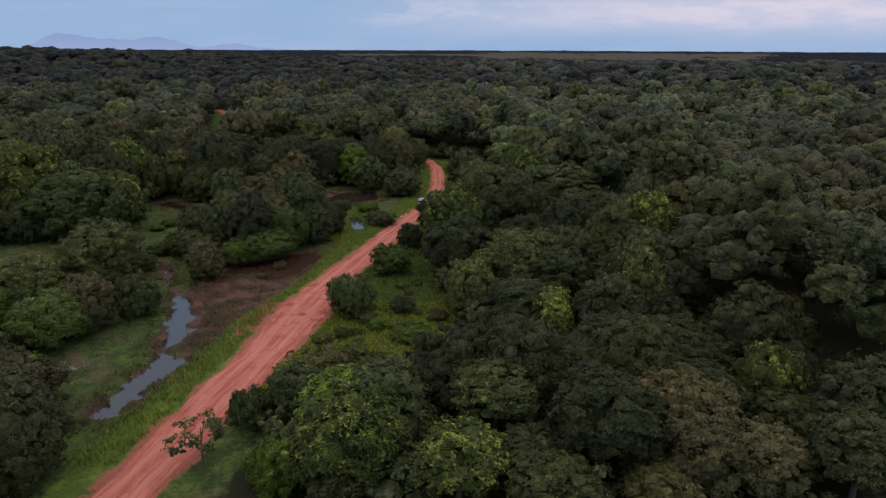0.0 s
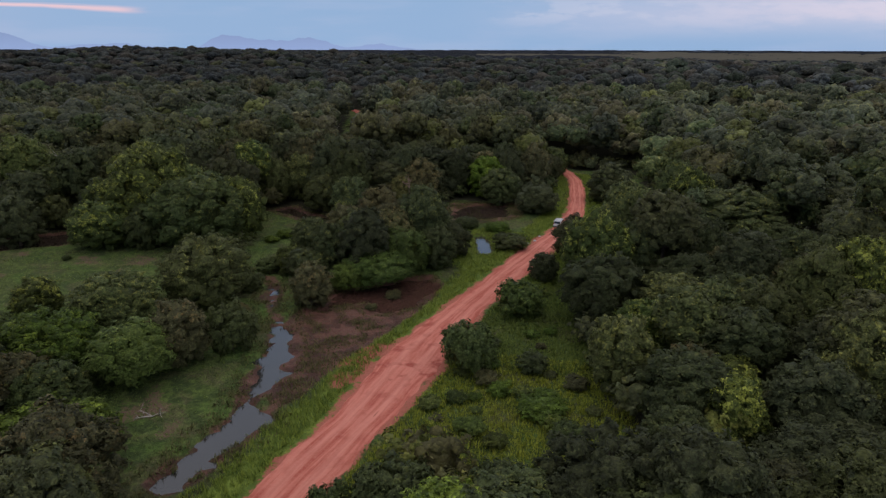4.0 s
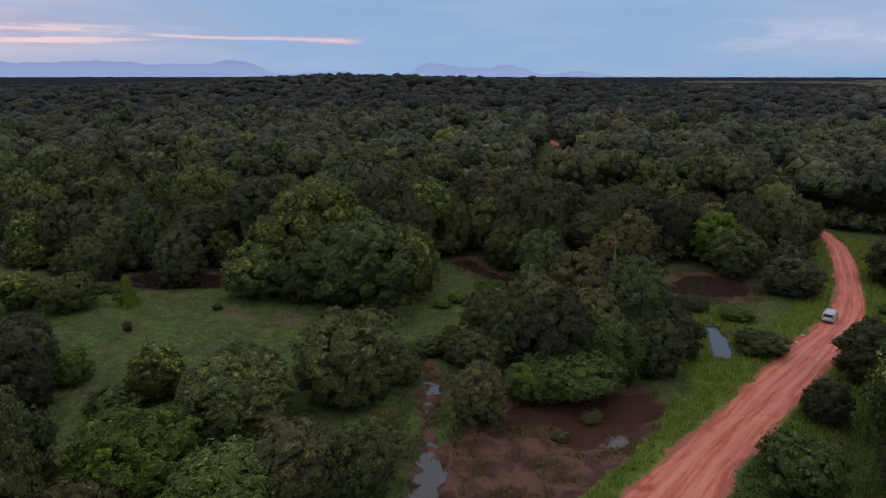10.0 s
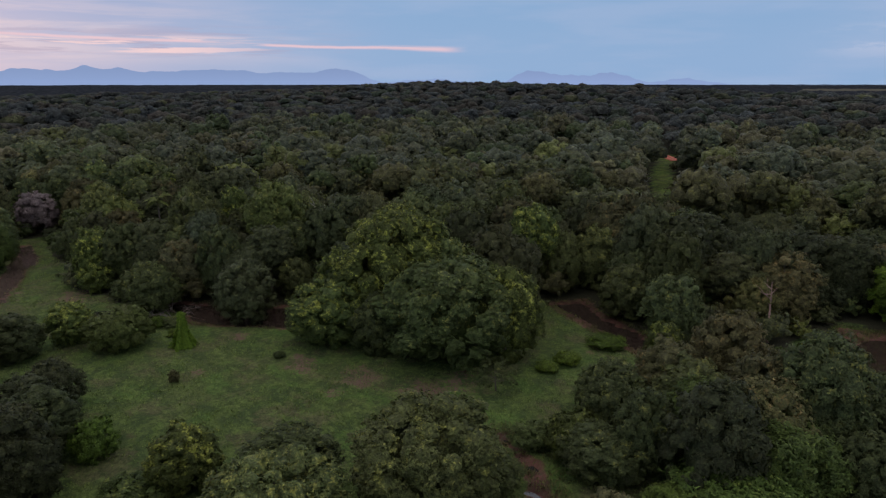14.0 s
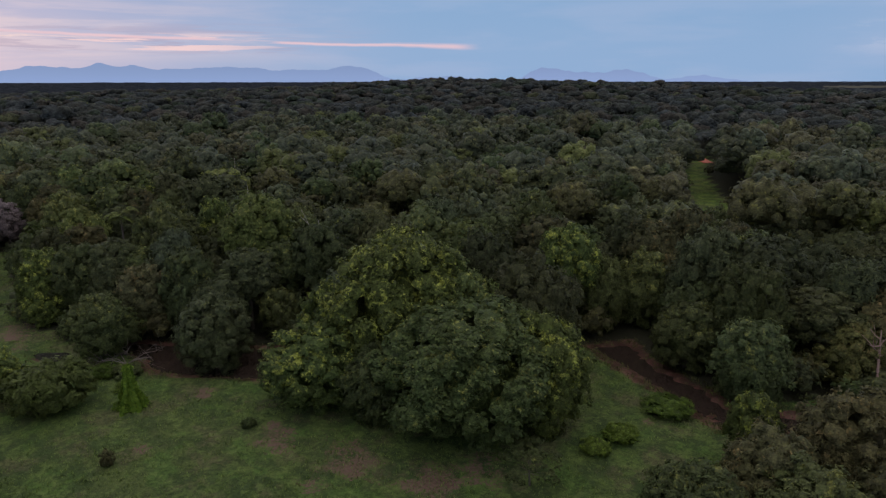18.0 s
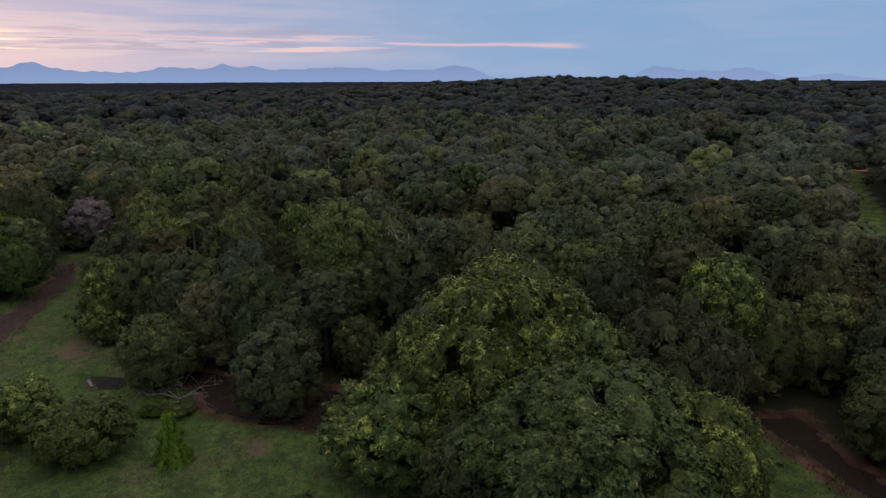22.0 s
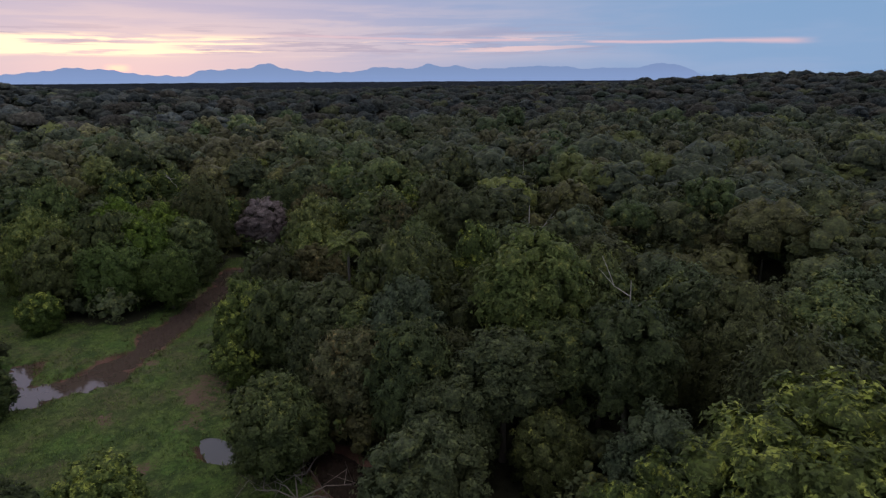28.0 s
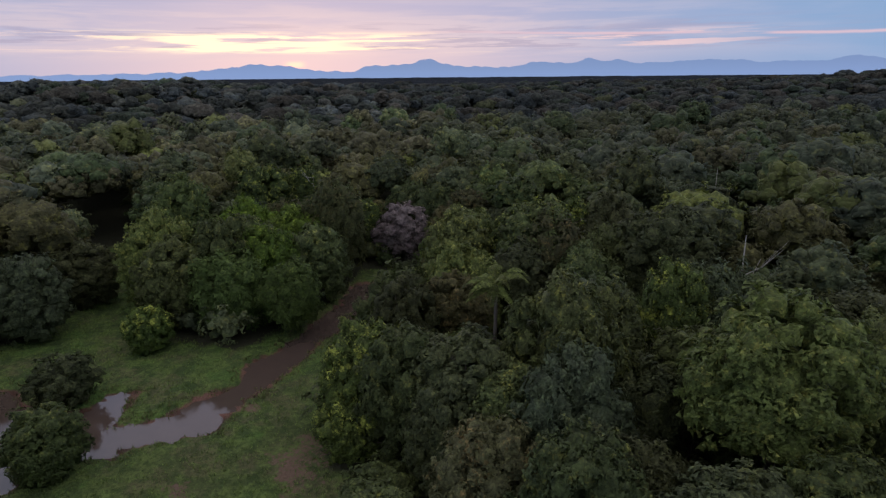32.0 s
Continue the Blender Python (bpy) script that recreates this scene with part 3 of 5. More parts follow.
NORTH_CREEK = [(-15, 173), (-31, 170), (-33, 158), (-40, 152), (-52, 148), (-62, 153), (-68, 158), (-73, 153), (-62.5, 147.5), (-51.5, 141.5), (-42, 146), (-30, 152), (-20, 153), (-14, 159)]
WEST_CREEK = [(-99, 118.5), (-92, 126), (-104, 127), (-116, 119), (-121, 116.5), (-128, 112.5), (-127.5, 110.5), (-119, 113), (-111, 111.5), (-104, 116)]
WEST_POOL = [(-139, 80), (-141.4, 84), (-142.2, 85.8), (-144.8, 87.1), (-143.8, 89.8), (-145, 90.8), (-145.7, 93), (-146.2, 97.6), (-149.2, 98.6), (-151.5, 100.4), (-155.2, 103.1), (-158, 104.6), (-166, 108.9), (-173.4, 113.6), (-182.5, 116.2),
             (-188, 117.3), (-187.4, 113.4), (-178.4, 110.6), (-168, 105), (-163.7, 102.4), (-160, 98.8), (-156, 99.3), (-153.8, 95.4), (-151.5, 93.5), (-149.6, 90.8), (-149.8, 88.2), (-153, 88.6), (-156.4, 89.5), (-156.8, 86), (-154, 84.8),
             (-153.2, 80.2), (-155.9, 78.5), (-160.3, 76), (-161, 72), (-150, 70)]
WEST_POND = [(-128.4, 103.8), (-129.4, 105.4), (-128.4, 106.8), (-125.2, 107.6), (-124.6, 106.2), (-126.4, 104.4)]
WATERS = (STREAM, RED_POOL, POND, NORTH_CREEK, WEST_CREEK, WEST_POOL, WEST_POND)
MUD = [(-31.5, 71), (-37, 78), (-41, 92), (-41, 104), (-37, 110), (-25, 118), (-22, 112), (-22.2, 104), (-25.2, 93), (-28.6, 84), (-29.8, 76)]
HILLS = [(-500, 650, 14, 260, 170), (-300, 720, 6, 220, 150), (-540, -20, 13, 160, 130), (240, 440, 9, 190, 150), (-700, 300, 3, 250, 200), (60, 700, 4, 300, 250)]


def land(x, y):
    """Height of the ground."""
    x, y = np.asarray(x, float), np.asarray(y, float)
    far = np.hypot(x, y)
    z = 0.12 + 0.14 * ripple(x, y, 0.11, 2.0) + 0.07 * ripple(x, y, 0.5, 5.0)
    z = z + smooth(150, 400, far) * 2.0 * ripple(x, y, 0.012, 1.0)
    for hx, hy, h, sx, sy in HILLS:
        z = z + h * np.exp(-((x - hx) / sx) ** 2 - ((y - hy) / sy) ** 2) * smooth(190, 420, far)
    z = z + 8 * smooth(260, 700, far) * smooth(1700, 900, far)
    z = z + smooth(2000, 4900, far) * 14
    bank = along(ROAD_LINE, x, y)
    z = z * smooth(-0.5, 5, bank) + 0.25 * (1 - smooth(-0.3, 4.5, bank))
    for w in WATERS:
        d = inside(w, x, y) - (1.72 - 1.25 * ripple(x, y, 0.42, 2.5) + 0.5 * ripple(x, y, 1.6, 3.0) if w is STREAM else 0.6 - 1.4 * ripple(x, y, 0.5, 1.5) if w is RED_POOL else 1.1 + 2.2 * smooth(-44, -34, x) - 1.0 * ripple(x, y, 0.3, 6.0) if w is NORTH_CREEK else 0.7 if w is WEST_CREEK else 0.55 if w is WEST_POOL else 0.0 if w is WEST_POND else 0.2) + 0.8 * ripple(x, y, 0.9, 4.0) + 0.5 * ripple(x, y, 2.1, 1.0)
        z = np.where(d > -2.5, np.minimum(z, 0.10 - 0.85 * smooth(-1.6, 1.6, d) + 0.3 * np.maximum(z, 0)), z)
    return z


def spread(lo, hi, a, b, fine, coarse):
    """Grid lines, close together from a to b and ever wider outside."""
    out, s, v = list(np.arange(a, b, fine)), fine, b
    while v < hi:
        out.append(v)
        s = min(s * 1.07, coarse)
        v += s
    out.append(hi)
    s, v, left = fine, a, []
    while v > lo:
        s = min(s * 1.22, coarse)
        v -= s
        left.append(max(v, lo))
    return np.array(left[::-1] + out)


def make_ground():
    xs, ys = spread(-4900, 4900, -194, 20, 0.9, 260), spread(-4900, 4900, 42, 215, 0.9, 260)
    X, Y = np.meshgrid(xs, ys)
    x, y = X.ravel(), Y.ravel()
    z = land(x, y)
    nx, ny = len(xs), len(ys)
    i = (np.arange(ny - 1)[:, None] * nx + np.arange(nx - 1)).ravel()
    me = mesh_of("ground", np.stack([x, y, z], 1), (), np.stack([i, i + 1, i + nx + 1, i + nx], 1), [GROUND], True)
    wob = 1.4 * ripple(x, y, 0.5, 3.0) + 0.7 * ripple(x, y, 1.3, 8.0)
    clear = np.maximum(inside(CLEARING, x, y), -along(TRACK_LINE, x, y))
    road = along(ROAD_LINE, x, y)
    lush = 0.45 * smooth(-2.0, 1.5, clear + wob)
    west = x < np.interp(y, [40, 62, 104, 156, 220], [-28, -25, -16.6, -2.6, -2])
    verge = (1 - smooth(3.0, 6.0, road + wob)) * np.where(west | (y > 112), 1.0, np.where(y < 88, 0.72, 0.3)) * smooth(-30, -20, -np.abs(y - 105) + 45)
    near_pond = np.exp(-((x + 18) / 9) ** 2 - ((y - 134) / 16) ** 2)
    lush = np.maximum(lush, 0.95 * np.maximum(verge, smooth(0.25, 0.6, near_pond)))
    lush = np.where(along(TRACK_LINE, x, y) < 2.5, 0.72, lush)
    mud = np.maximum(smooth(-0.6, 1.2, inside(MUD, x, y) + 0.4 * wob), 0)
    for w in WATERS:
        mud = np.maximum(mud, smooth(-0.2, 1.4, inside(w, x, y) + 0.5 * wob) if w is STREAM else smooth(-0.7, 0.5, inside(w, x, y) + 0.4 * wob) if w is WEST_POOL or w is WEST_POND or w is POND else smooth(-1.5, 0.3, inside(w, x, y) + 0.5 * wob))
    mud *= smooth(1.0, 2.5, road)
    bare = 0.75 * (1 - smooth(-0.3, 0.8, road + 0.5 * wob))
    for bx, by, br in ((-78, 113, 5), (-86, 112, 3.5), (-70, 116, 4), (-66, 120, 3), (-140, 106, 3.4), (-137, 106.5, 2.6), (-45, 70, 4.0), (-41, 66, 2.5), (-150, 100.6, 1.6), (-133, 103.5, 2.2),
                       (-138, 96, 1.8), (-101, 112, 1.4), (-126, 99, 2.0), (-96, 102, 1.5), (-58, 138, 1.5), (-28, 84, 2.5), (-25.5, 88, 2.6), (-26.5, 80, 2.2), (-118, 362, 5)):
        bare = np.maximum(bare, (0.9 if bx > -30 else 0.62) * (1 - smooth(0.2, 1.5, np.hypot((x - bx) * 0.8, y - by) / br + 0.4 * wob)))
    red = (1 - smooth(1.5, 6.0, road)) * (x > -60)
    cover = np.stack([mud, lush, bare, red], 1).astype(np.float32)
    me.attributes.new("cover", "FLOAT_COLOR", "POINT").data.foreach_set("color", cover.ravel())
    tagged(new("ground", me), "grassy clearing and dark leaf-littered forest floor", "ground", kind="structure")


def smooth_line(line, step=0.6):
    """Even points along a Catmull-Rom curve through the line."""
    p = np.array([line[0], *line, line[-1]], float)
    out = []
    for i in range(1, len(p) - 2):
        k = max(2, int(np.linalg.norm(p[i + 1][:2] - p[i][:2]) / step))
        for t in np.linspace(0, 1, k, endpoint=False):
            a, b, c, d = p[i - 1:i + 3]
            out.append(0.5 * (2 * b + (c - a) * t + (2 * a - 5 * b + 4 * c - d) * t * t + (3 * b - a - 3 * c + d) * t ** 3))
    return np.array(out)


def make_road(line, level, label):
    mid = smooth_line(line)
    across = np.linspace(-1, 1, 21)
    d = unit(np.gradient(mid[:, :2], axis=0))
    side = np.stack([d[:, 1], -d[:, 0]], 1)
    run = np.concatenate([[0], np.cumsum(np.linalg.norm(np.diff(mid[:, :2], axis=0), axis=1))])
    wide = mid[:, 2] * 0.98 + 0.20 * np.sin(run * 0.19) + 0.12 * np.sin(run * 0.57 + 1)
    V, UV = [], []
    level = land(mid[:, 0], mid[:, 1]) + level
    for i, p in enumerate(mid):
        for a in across:
            w = wide[i] * (1 + (0.035 * math.sin(run[i] * 2.1 + a * 5 + 2 * math.sin(run[i] * 0.37)) if abs(a) > 0.9 else 0))
            x, y = p[0] + side[i, 0] * a * w, p[1] + side[i, 1] * a * w
            rut = -0.10 * math.exp(-((abs(a + 0.02) - 0.34) / 0.09) ** 2) * (0.7 + 0.3 * math.sin(run[i] * 0.31))
            V.append((x, y, level[i] + rut - 0.30 * abs(a) ** 6 + 0.03 * math.sin(run[i] * 1.3 + a * 4)))
            UV.append(((a + 1) / 2, run[i]))
    n, m = len(mid), len(across)
    i = (np.arange(n - 1)[:, None] * m + np.arange(m - 1)).ravel()
    quads = np.stack([i, i + 1, i + m + 1, i + m], 1)
    me = mesh_of("road", V, (), quads, [ROAD], True)
    uv = me.uv_layers.new(name="along")
    idx = np.zeros(len(me.loops), dtype=np.int32)
    me.loops.foreach_get("vertex_index", idx)
    uv.data.foreach_set("uv", np.array(UV, dtype=np.float32)[idx].ravel())
    tagged(new("road", me), label, "road", kind="structure")


def make_water():
    for poly, mat, name, label in ((STREAM, STILL_WATER, "water", "still dark stream beside the red road"), (RED_POOL, RED_WATER, "water", "shallow silty red flood pool by the road"),
                                   (POND, STILL_WATER, "water", "small grey pond among tall grass"), (NORTH_CREEK, BROWN_WATER, "water", "muddy brown creek along the forest edge"),
                                   (WEST_CREEK, BROWN_WATER, "water", "muddy brown creek under the forest edge"), (WEST_POOL, CHANNEL_WATER, "water", "brown flooded channel reflecting the evening sky"),
                                   (WEST_POND, STILL_WATER, "water", "small puddle in the grassy clearing")):
        p = np.array(poly)
        gx, gy = np.arange(p[:, 0].min() - 3, p[:, 0].max() + 4, 0.7), np.arange(p[:, 1].min() - 3, p[:, 1].max() + 4, 0.7)
        X, Y = np.meshgrid(gx, gy)
        i = (np.arange(len(gy) - 1)[:, None] * len(gx) + np.arange(len(gx) - 1)).ravel()
        i = i[inside(p, X.ravel()[i] + 0.35, Y.ravel()[i] + 0.35) > -1.9]
        level = {id(STREAM): -0.22, id(RED_POOL): -0.23}.get(id(poly), -0.22)
        q = np.stack([i, i + 1, i + len(gx) + 1, i + len(gx)], 1)
        used, q = np.unique(q, return_inverse=True)
        me = mesh_of("water", np.stack([X.ravel()[used], Y.ravel()[used], np.full(len(used), level)], 1), (), q.reshape(-1, 4), [mat], True)
        tagged(new(name, me), label, "water", kind="structure")


make_ground()
make_road(ROAD_LINE, 0.11, "red laterite dirt road with worn wheel tracks")
make_road(FAR_ROAD, 0.5, "distant red dirt road through the forest")
make_water()

# ---- far country: hills and woods on the horizon ----


def make_far():
    # blue ranges at the edge of sight: azimuth, height in degrees, half width in degrees
    near_range = [(92.4, 0.85, 4.2), (99.0, 0.42, 7.0), (110.0, 0.36, 8.0), (84.0, 0.42, 7.0), (72.0, 0.42, 9.0), (60.0, 0.3, 9.0), (29.4, 1.15, 1.9), (26.0, 0.72, 2.0), (22.6, 0.95, 1.9), (17.0, 0.48, 2.4)]
    far_range = [(78.7, 0.56, 1.1), (81.0, 0.16, 2.4), (69.0, 0.30, 1.6), (65.4, 0.52, 1.0), (63.0, 0.34, 1.3), (58.6, 0.16, 2.0), (55.3, 0.28, 2.2), (45.9, 0.40, 1.7), (50.0, 0.08, 2.0), (73.0, -0.14, 1.6), (38.0, 0.45, 4.0)]
    rng = np.random.default_rng(5)
    # no air is drawn: each range glows in its own haze colour
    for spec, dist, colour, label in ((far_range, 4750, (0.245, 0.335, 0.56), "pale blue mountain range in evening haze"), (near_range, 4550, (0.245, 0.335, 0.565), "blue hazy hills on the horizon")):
        az = np.arange(-60, 140, 0.1)
        h = sum(a * np.exp(-((az - c) / w) ** 2) for c, a, w in spec)
        if dist > 4600:
            h = h + 0.92 * smooth(41.5, 45.5, az) * smooth(87.5, 83.5, az)
        h = h + 0.035 * np.sin(az * 1.9) * np.minimum(h * 3, 1) + 0.02 * np.sin(az * 5.3 + 1) * np.minimum(h * 3, 1)
        h = h + sum(0.05 / k * np.sin(az * 2.7 * k + 1.3 * k * k) * np.minimum(h, 0.6) for k in (1, 2, 3, 5, 8))
        keep = np.sin(np.radians(az)), np.cos(np.radians(az))
        top = np.stack([-40 - keep[0] * dist, 60 + keep[1] * dist, 34 + dist * np.tan(np.radians(h - 0.16))], 1)
        low, back = top * (1, 1, 0), top * (1.02, 1.02, 0)
        low[:, 2] = back[:, 2] = -20
        n = len(az)
        i = np.arange(n - 1)
        me = mesh_of("backdrop", np.concatenate([low, top, back]), (), np.concatenate([np.stack([i, i + 1, i + n + 1, i + n], 1), np.stack([i + n, i + n + 1, i + 2 * n + 1, i + 2 * n], 1)]), [glow("painted_haze_blue", colour)], True)
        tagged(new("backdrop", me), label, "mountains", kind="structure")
    # unbroken treetops from 700 m out
    rows_r, cols = np.geomspace(690, 4880, 110), 560
    A = np.linspace(-50, 130, cols)
    rr, aa = np.meshgrid(rows_r, np.radians(A), indexing="ij")
    x, y = -40 - np.sin(aa) * rr, 60 + np.cos(aa) * rr
    tops = np.abs(ripple(x, y, 0.33, 1.0)) + 0.8 * np.abs(ripple(x, y, 0.21, 6.0)) + rng.uniform(0, 0.5, x.shape)
    z = land(x, y) + 5.5 + 4.2 * tops * (1 - 0.6 * smooth(1200, 4000, rr)) + 1.2 * ripple(x, y, 0.02, 4.0)
    # pale open fields far off, between the woods
    deg = np.degrees(aa) + 1.2 * ripple(x, y, 0.006, 3.0)
    field = ((deg > -27) & (deg < -4) & (rr > 1500 + 300 * ripple(x, y, 0.004, 1.0)) & (rr < 3500)) | ((deg >= -4) & (deg < 8) & (rr > 2500) & (rr < 3000))
    field &= ripple(x, y, 0.011, 5.0) > -0.55
    z = np.where(field, land(x, y) + 2.0, z)
    tone = np.clip(0.5 + 0.35 * ripple(x, y, 0.13, 2.0) + rng.uniform(-0.25, 0.25, x.shape), 0, 1)
    n = cols
    i = (np.arange(len(rows_r) - 1)[:, None] * n + np.arange(n - 1)).ravel()
    me = mesh_of("far_woods", np.stack([x, y, z], -1).reshape(-1, 3), (), np.stack([i, i + 1, i + n + 1, i + n], 1), [HAZED_FAR_WOODS, plain("dry_field", (0.115, 0.108, 0.085), 1.0, 0.0, 0.0, 0.3, 0.02)], False, tone.ravel())
    me.polygons.foreach_set("material_index", field.ravel()[i].astype(np.int32))
    tagged(new("far_woods", me), "endless dark green forest reaching the horizon", "forest", kind="stuff")


make_far()

# ---- trees ----
RNG = np.random.default_rng(11)
FORMS = {}


def tree_form(kind, R, H, base, count, leaves_n, leaf, size, up=0.5, slim=0.7, thick=0.22, made=3, tint="b", name="tree", low=1.9, core=1):
    """A few model trees of one kind, each an Empty with trunk and crown; the first copies stand in for them."""
    FORMS[kind] = []
    for _ in range(made):
        (v, t, q, shade), C, A = crown(RNG, R, H, base, count, leaves_n, leaf, size, up, slim, core, low)
        cm = mesh_of("crown", v, t, q, [LEAF[tint]], normals=shade)
        tv, tt, tq = trunk_of(RNG, H, base, C, thick)
        tm = mesh_of("trunk", tv, tt, tq, [BARK], True)
        FORMS[kind].append((R, H, tm, cm, name))


tree_form("round", 4.5, 9.5, 0.0, 62, 10500, 0.31, 0.235, thick=0.24, made=4, core=2)
tree_form("great", 6.5, 12.0, 0.0, 90, 19000, 0.33, 0.19, thick=0.34, core=2)
tree_form("giant", 7.0, 14.0, 0.0, 120, 34000, 0.30, 0.165, thick=0.4, made=2, core=2)
tree_form("tall", 4.2, 13.0, 4.0, 46, 7500, 0.34, 0.25, thick=0.26, made=5, low=1.6, core=2)
tree_form("shrub", 3.0, 4.6, 0.0, 32, 3400, 0.31, 0.25, thick=0.12, name="shrub")
tree_form("fine", 4.0, 9.5, 0.0, 66, 11000, 0.26, 0.21, up=0.3, thick=0.22, made=3, core=2)
tree_form("ferny", 5.0, 8.0, 0.5, 40, 6800, 0.55, 0.25, up=1.1, slim=0.4, thick=0.2, made=3)
tree_form("open", 3.0, 6.0, 1.6, 14, 1100, 0.34, 0.22, up=0.6, thick=0.10, made=2, low=1.5, core=0)

TINT_WORDS = {"b": "green", "y": "yellow-green", "d": "dark green", "g": "bright green", "f": "fresh green", "n": "brownish green", "u": "blue-green", "p": "withered pinkish grey"}
FORM_WORDS = {"round": "tree with dense rounded crown", "great": "large tree with billowing crown", "giant": "huge tree with billowing crown", "tall": "forest tree with high crown", "shrub": "low leafy shrub", "fine": "tree with dense small-leaved crown",
              "ferny": "tree with layered feathery sprays", "open": "thin sapling with open crown"}
TAKEN = []


def plant(x, y, r, h, form, tint, where="standing at the edge of the clearing", group="trees of the clearing"):
    """One tree of a given crown radius and height."""
    if form == "round" and r > 5.2:
        form = "great"
    R, H, tm, cm, name = FORMS[form][int(RNG.integers(len(FORMS[form])))]
    z = float(land(x, y))
    root = new(name)
    root.matrix_basis = pose(x, y, max(z, -0.45), 0, 0, float(RNG.uniform(0, 360))) @ Matrix.Diagonal((r / R, r / R, h / H, 1))
    tagged(root, TINT_WORDS[tint] + " " + FORM_WORDS[form] + " " + where, name, group)
    part("trunk", tm, root)
    c = part("crown", cm, root)
    c.material_slots[0].link = "OBJECT"
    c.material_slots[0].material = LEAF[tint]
    TAKEN.append((x, y, r))
    return root


EAST = [(-13.1, 85.9, 3.2, 6.2, "shrub", "b"), (-5.8, 86.7, 1.9, 2.5, "shrub", "b"), (-8.8, 103.7, 3.5, 4.9, "shrub", "y"), (-6.3, 118.6, 2.4, 4.8, "round", "d"), (-1.6, 131.8, 3.7, 8.0, "round", "d"),
        (2.9, 103.3, 6.0, 9.9, "round", "d"), (4.1, 84.7, 3.7, 9.2, "round", "b"), (7.5, 92.8, 4.0, 8.0, "round", "y"), (27, 139.4, 7.9, 12.9, "tall", "b"), (15.4, 109.8, 6.8, 8.6, "round", "d"),
        (20.6, 100.7, 4.8, 9.3, "round", "b"), (15.3, 83.4, 2.9, 6.2, "round", "y"), (17.5, 148.5, 5.5, 6.8, "round", "b"), (6.8, 178.5, 5.6, 10.0, "fine", "d"), (11.2, 83.3, 3.5, 6.7, "round", "n"),
        (14.0, 75.0, 2.8, 8.0, "round", "y"), (33.5, 58.5, 3.2, 8.5, "round", "y"), (46.0, 135.0, 4.5, 13.0, "round", "y"), (41.0, 71.0, 4.0, 9.0, "fine", "n")]
SOUTH = [(-4.0, 77.6, 2.6, 1.7, "shrub", "g"), (-19.4, 56.6, 2.0, 4.4, "shrub", "b"), (-22.0, 50.5, 2.6, 5.1, "open", "b"), (-14.4, 58.7, 3.4, 5.8, "shrub", "b"), (-13.9, 46.6, 2.8, 5.3, "round", "g"),
         (-6.4, 62.4, 2.4, 4.5, "shrub", "b"), (8.6, 64.4, 5.2, 6.3, "round", "d"), (-36.5, 47.3, 4.1, 11.0, "round", "d"), (-49.8, 60.8, 4.2, 5.0, "shrub", "g"), (-57.9, 66.7, 4.0, 6.5, "round", "n"),
         (-1.0, 73.0, 1.8, 2.0, "shrub", "b"), (-11.0, 73.0, 1.6, 1.3, "shrub", "y"), (-9.0, 80.5, 1.3, 1.4, "shrub", "g")]
ISLAND = [(-35.5, 114.0, 4.3, 11.8, "fine", "d"), (-32.6, 111.9, 5.4, 5.2, "ferny", "f"), (-28.7, 128.2, 4.8, 13.0, "round", "b"), (-47.3, 136.5, 2.5, 7.7, "round", "y"), (-39.0, 134.5, 4.9, 11.1, "round", "n"),
          (-39.2, 100.3, 3.2, 6.9, "fine", "n"), (-44.9, 112.6, 4.1, 4.9, "round", "b"), (-27.5, 123.5, 2.2, 4.5, "shrub", "b"), (-42.0, 115.5, 3.0, 8.8, "round", "b"), (-13.6, 134.8, 3.3, 2.8, "shrub", "d"),
          (-10.6, 163.9, 4.8, 6.6, "round", "d"), (-40, 124, 4.5, 9.0, "round", "b"), (-33, 121, 4.5, 10.0, "round", "n")]
GROVE = [(-55.0, 98.5, 6.4, 10.5, "round", "b"), (-61.1, 86.8, 5.8, 8.2, "round", "b"), (-74.0, 87.0, 3.2, 6.5, "round", "y"), (-60.1, 73.8, 5.8, 8.2, "round", "g"), (-47.4, 79.6, 3.6, 8.4, "round", "n"),
         (-50.2, 75.0, 4.6, 7.0, "ferny", "f"), (-43.3, 84.5, 3.0, 6.4, "shrub", "b"), (-83.5, 76.9, 3.4, 9.1, "fine", "d"), (-75.0, 82.4, 2.9, 3.0, "shrub", "y"), (-67.3, 93.3, 4.6, 5.5, "round", "b"),
         (-90.7, 81.4, 3.9, 7.5, "round", "d")]
CLUSTER = [(-89.3, 119.6, 6.2, 9.2, "great", "y"), (-86.0, 130.4, 9.0, 18.8, "giant", "y"), (-73.0, 125.6, 9.4, 13.9, "giant", "b"), (-67.0, 130.5, 5.4, 12.4, "great", "y"), (-93.0, 126.5, 5.0, 12.4, "great", "y"),
           (-73.9, 140.0, 6.3, 15.5, "round", "d"), (-81.5, 121.0, 3.8, 8.4, "round", "b"), (-79.5, 134.0, 5.5, 15.0, "round", "b")]
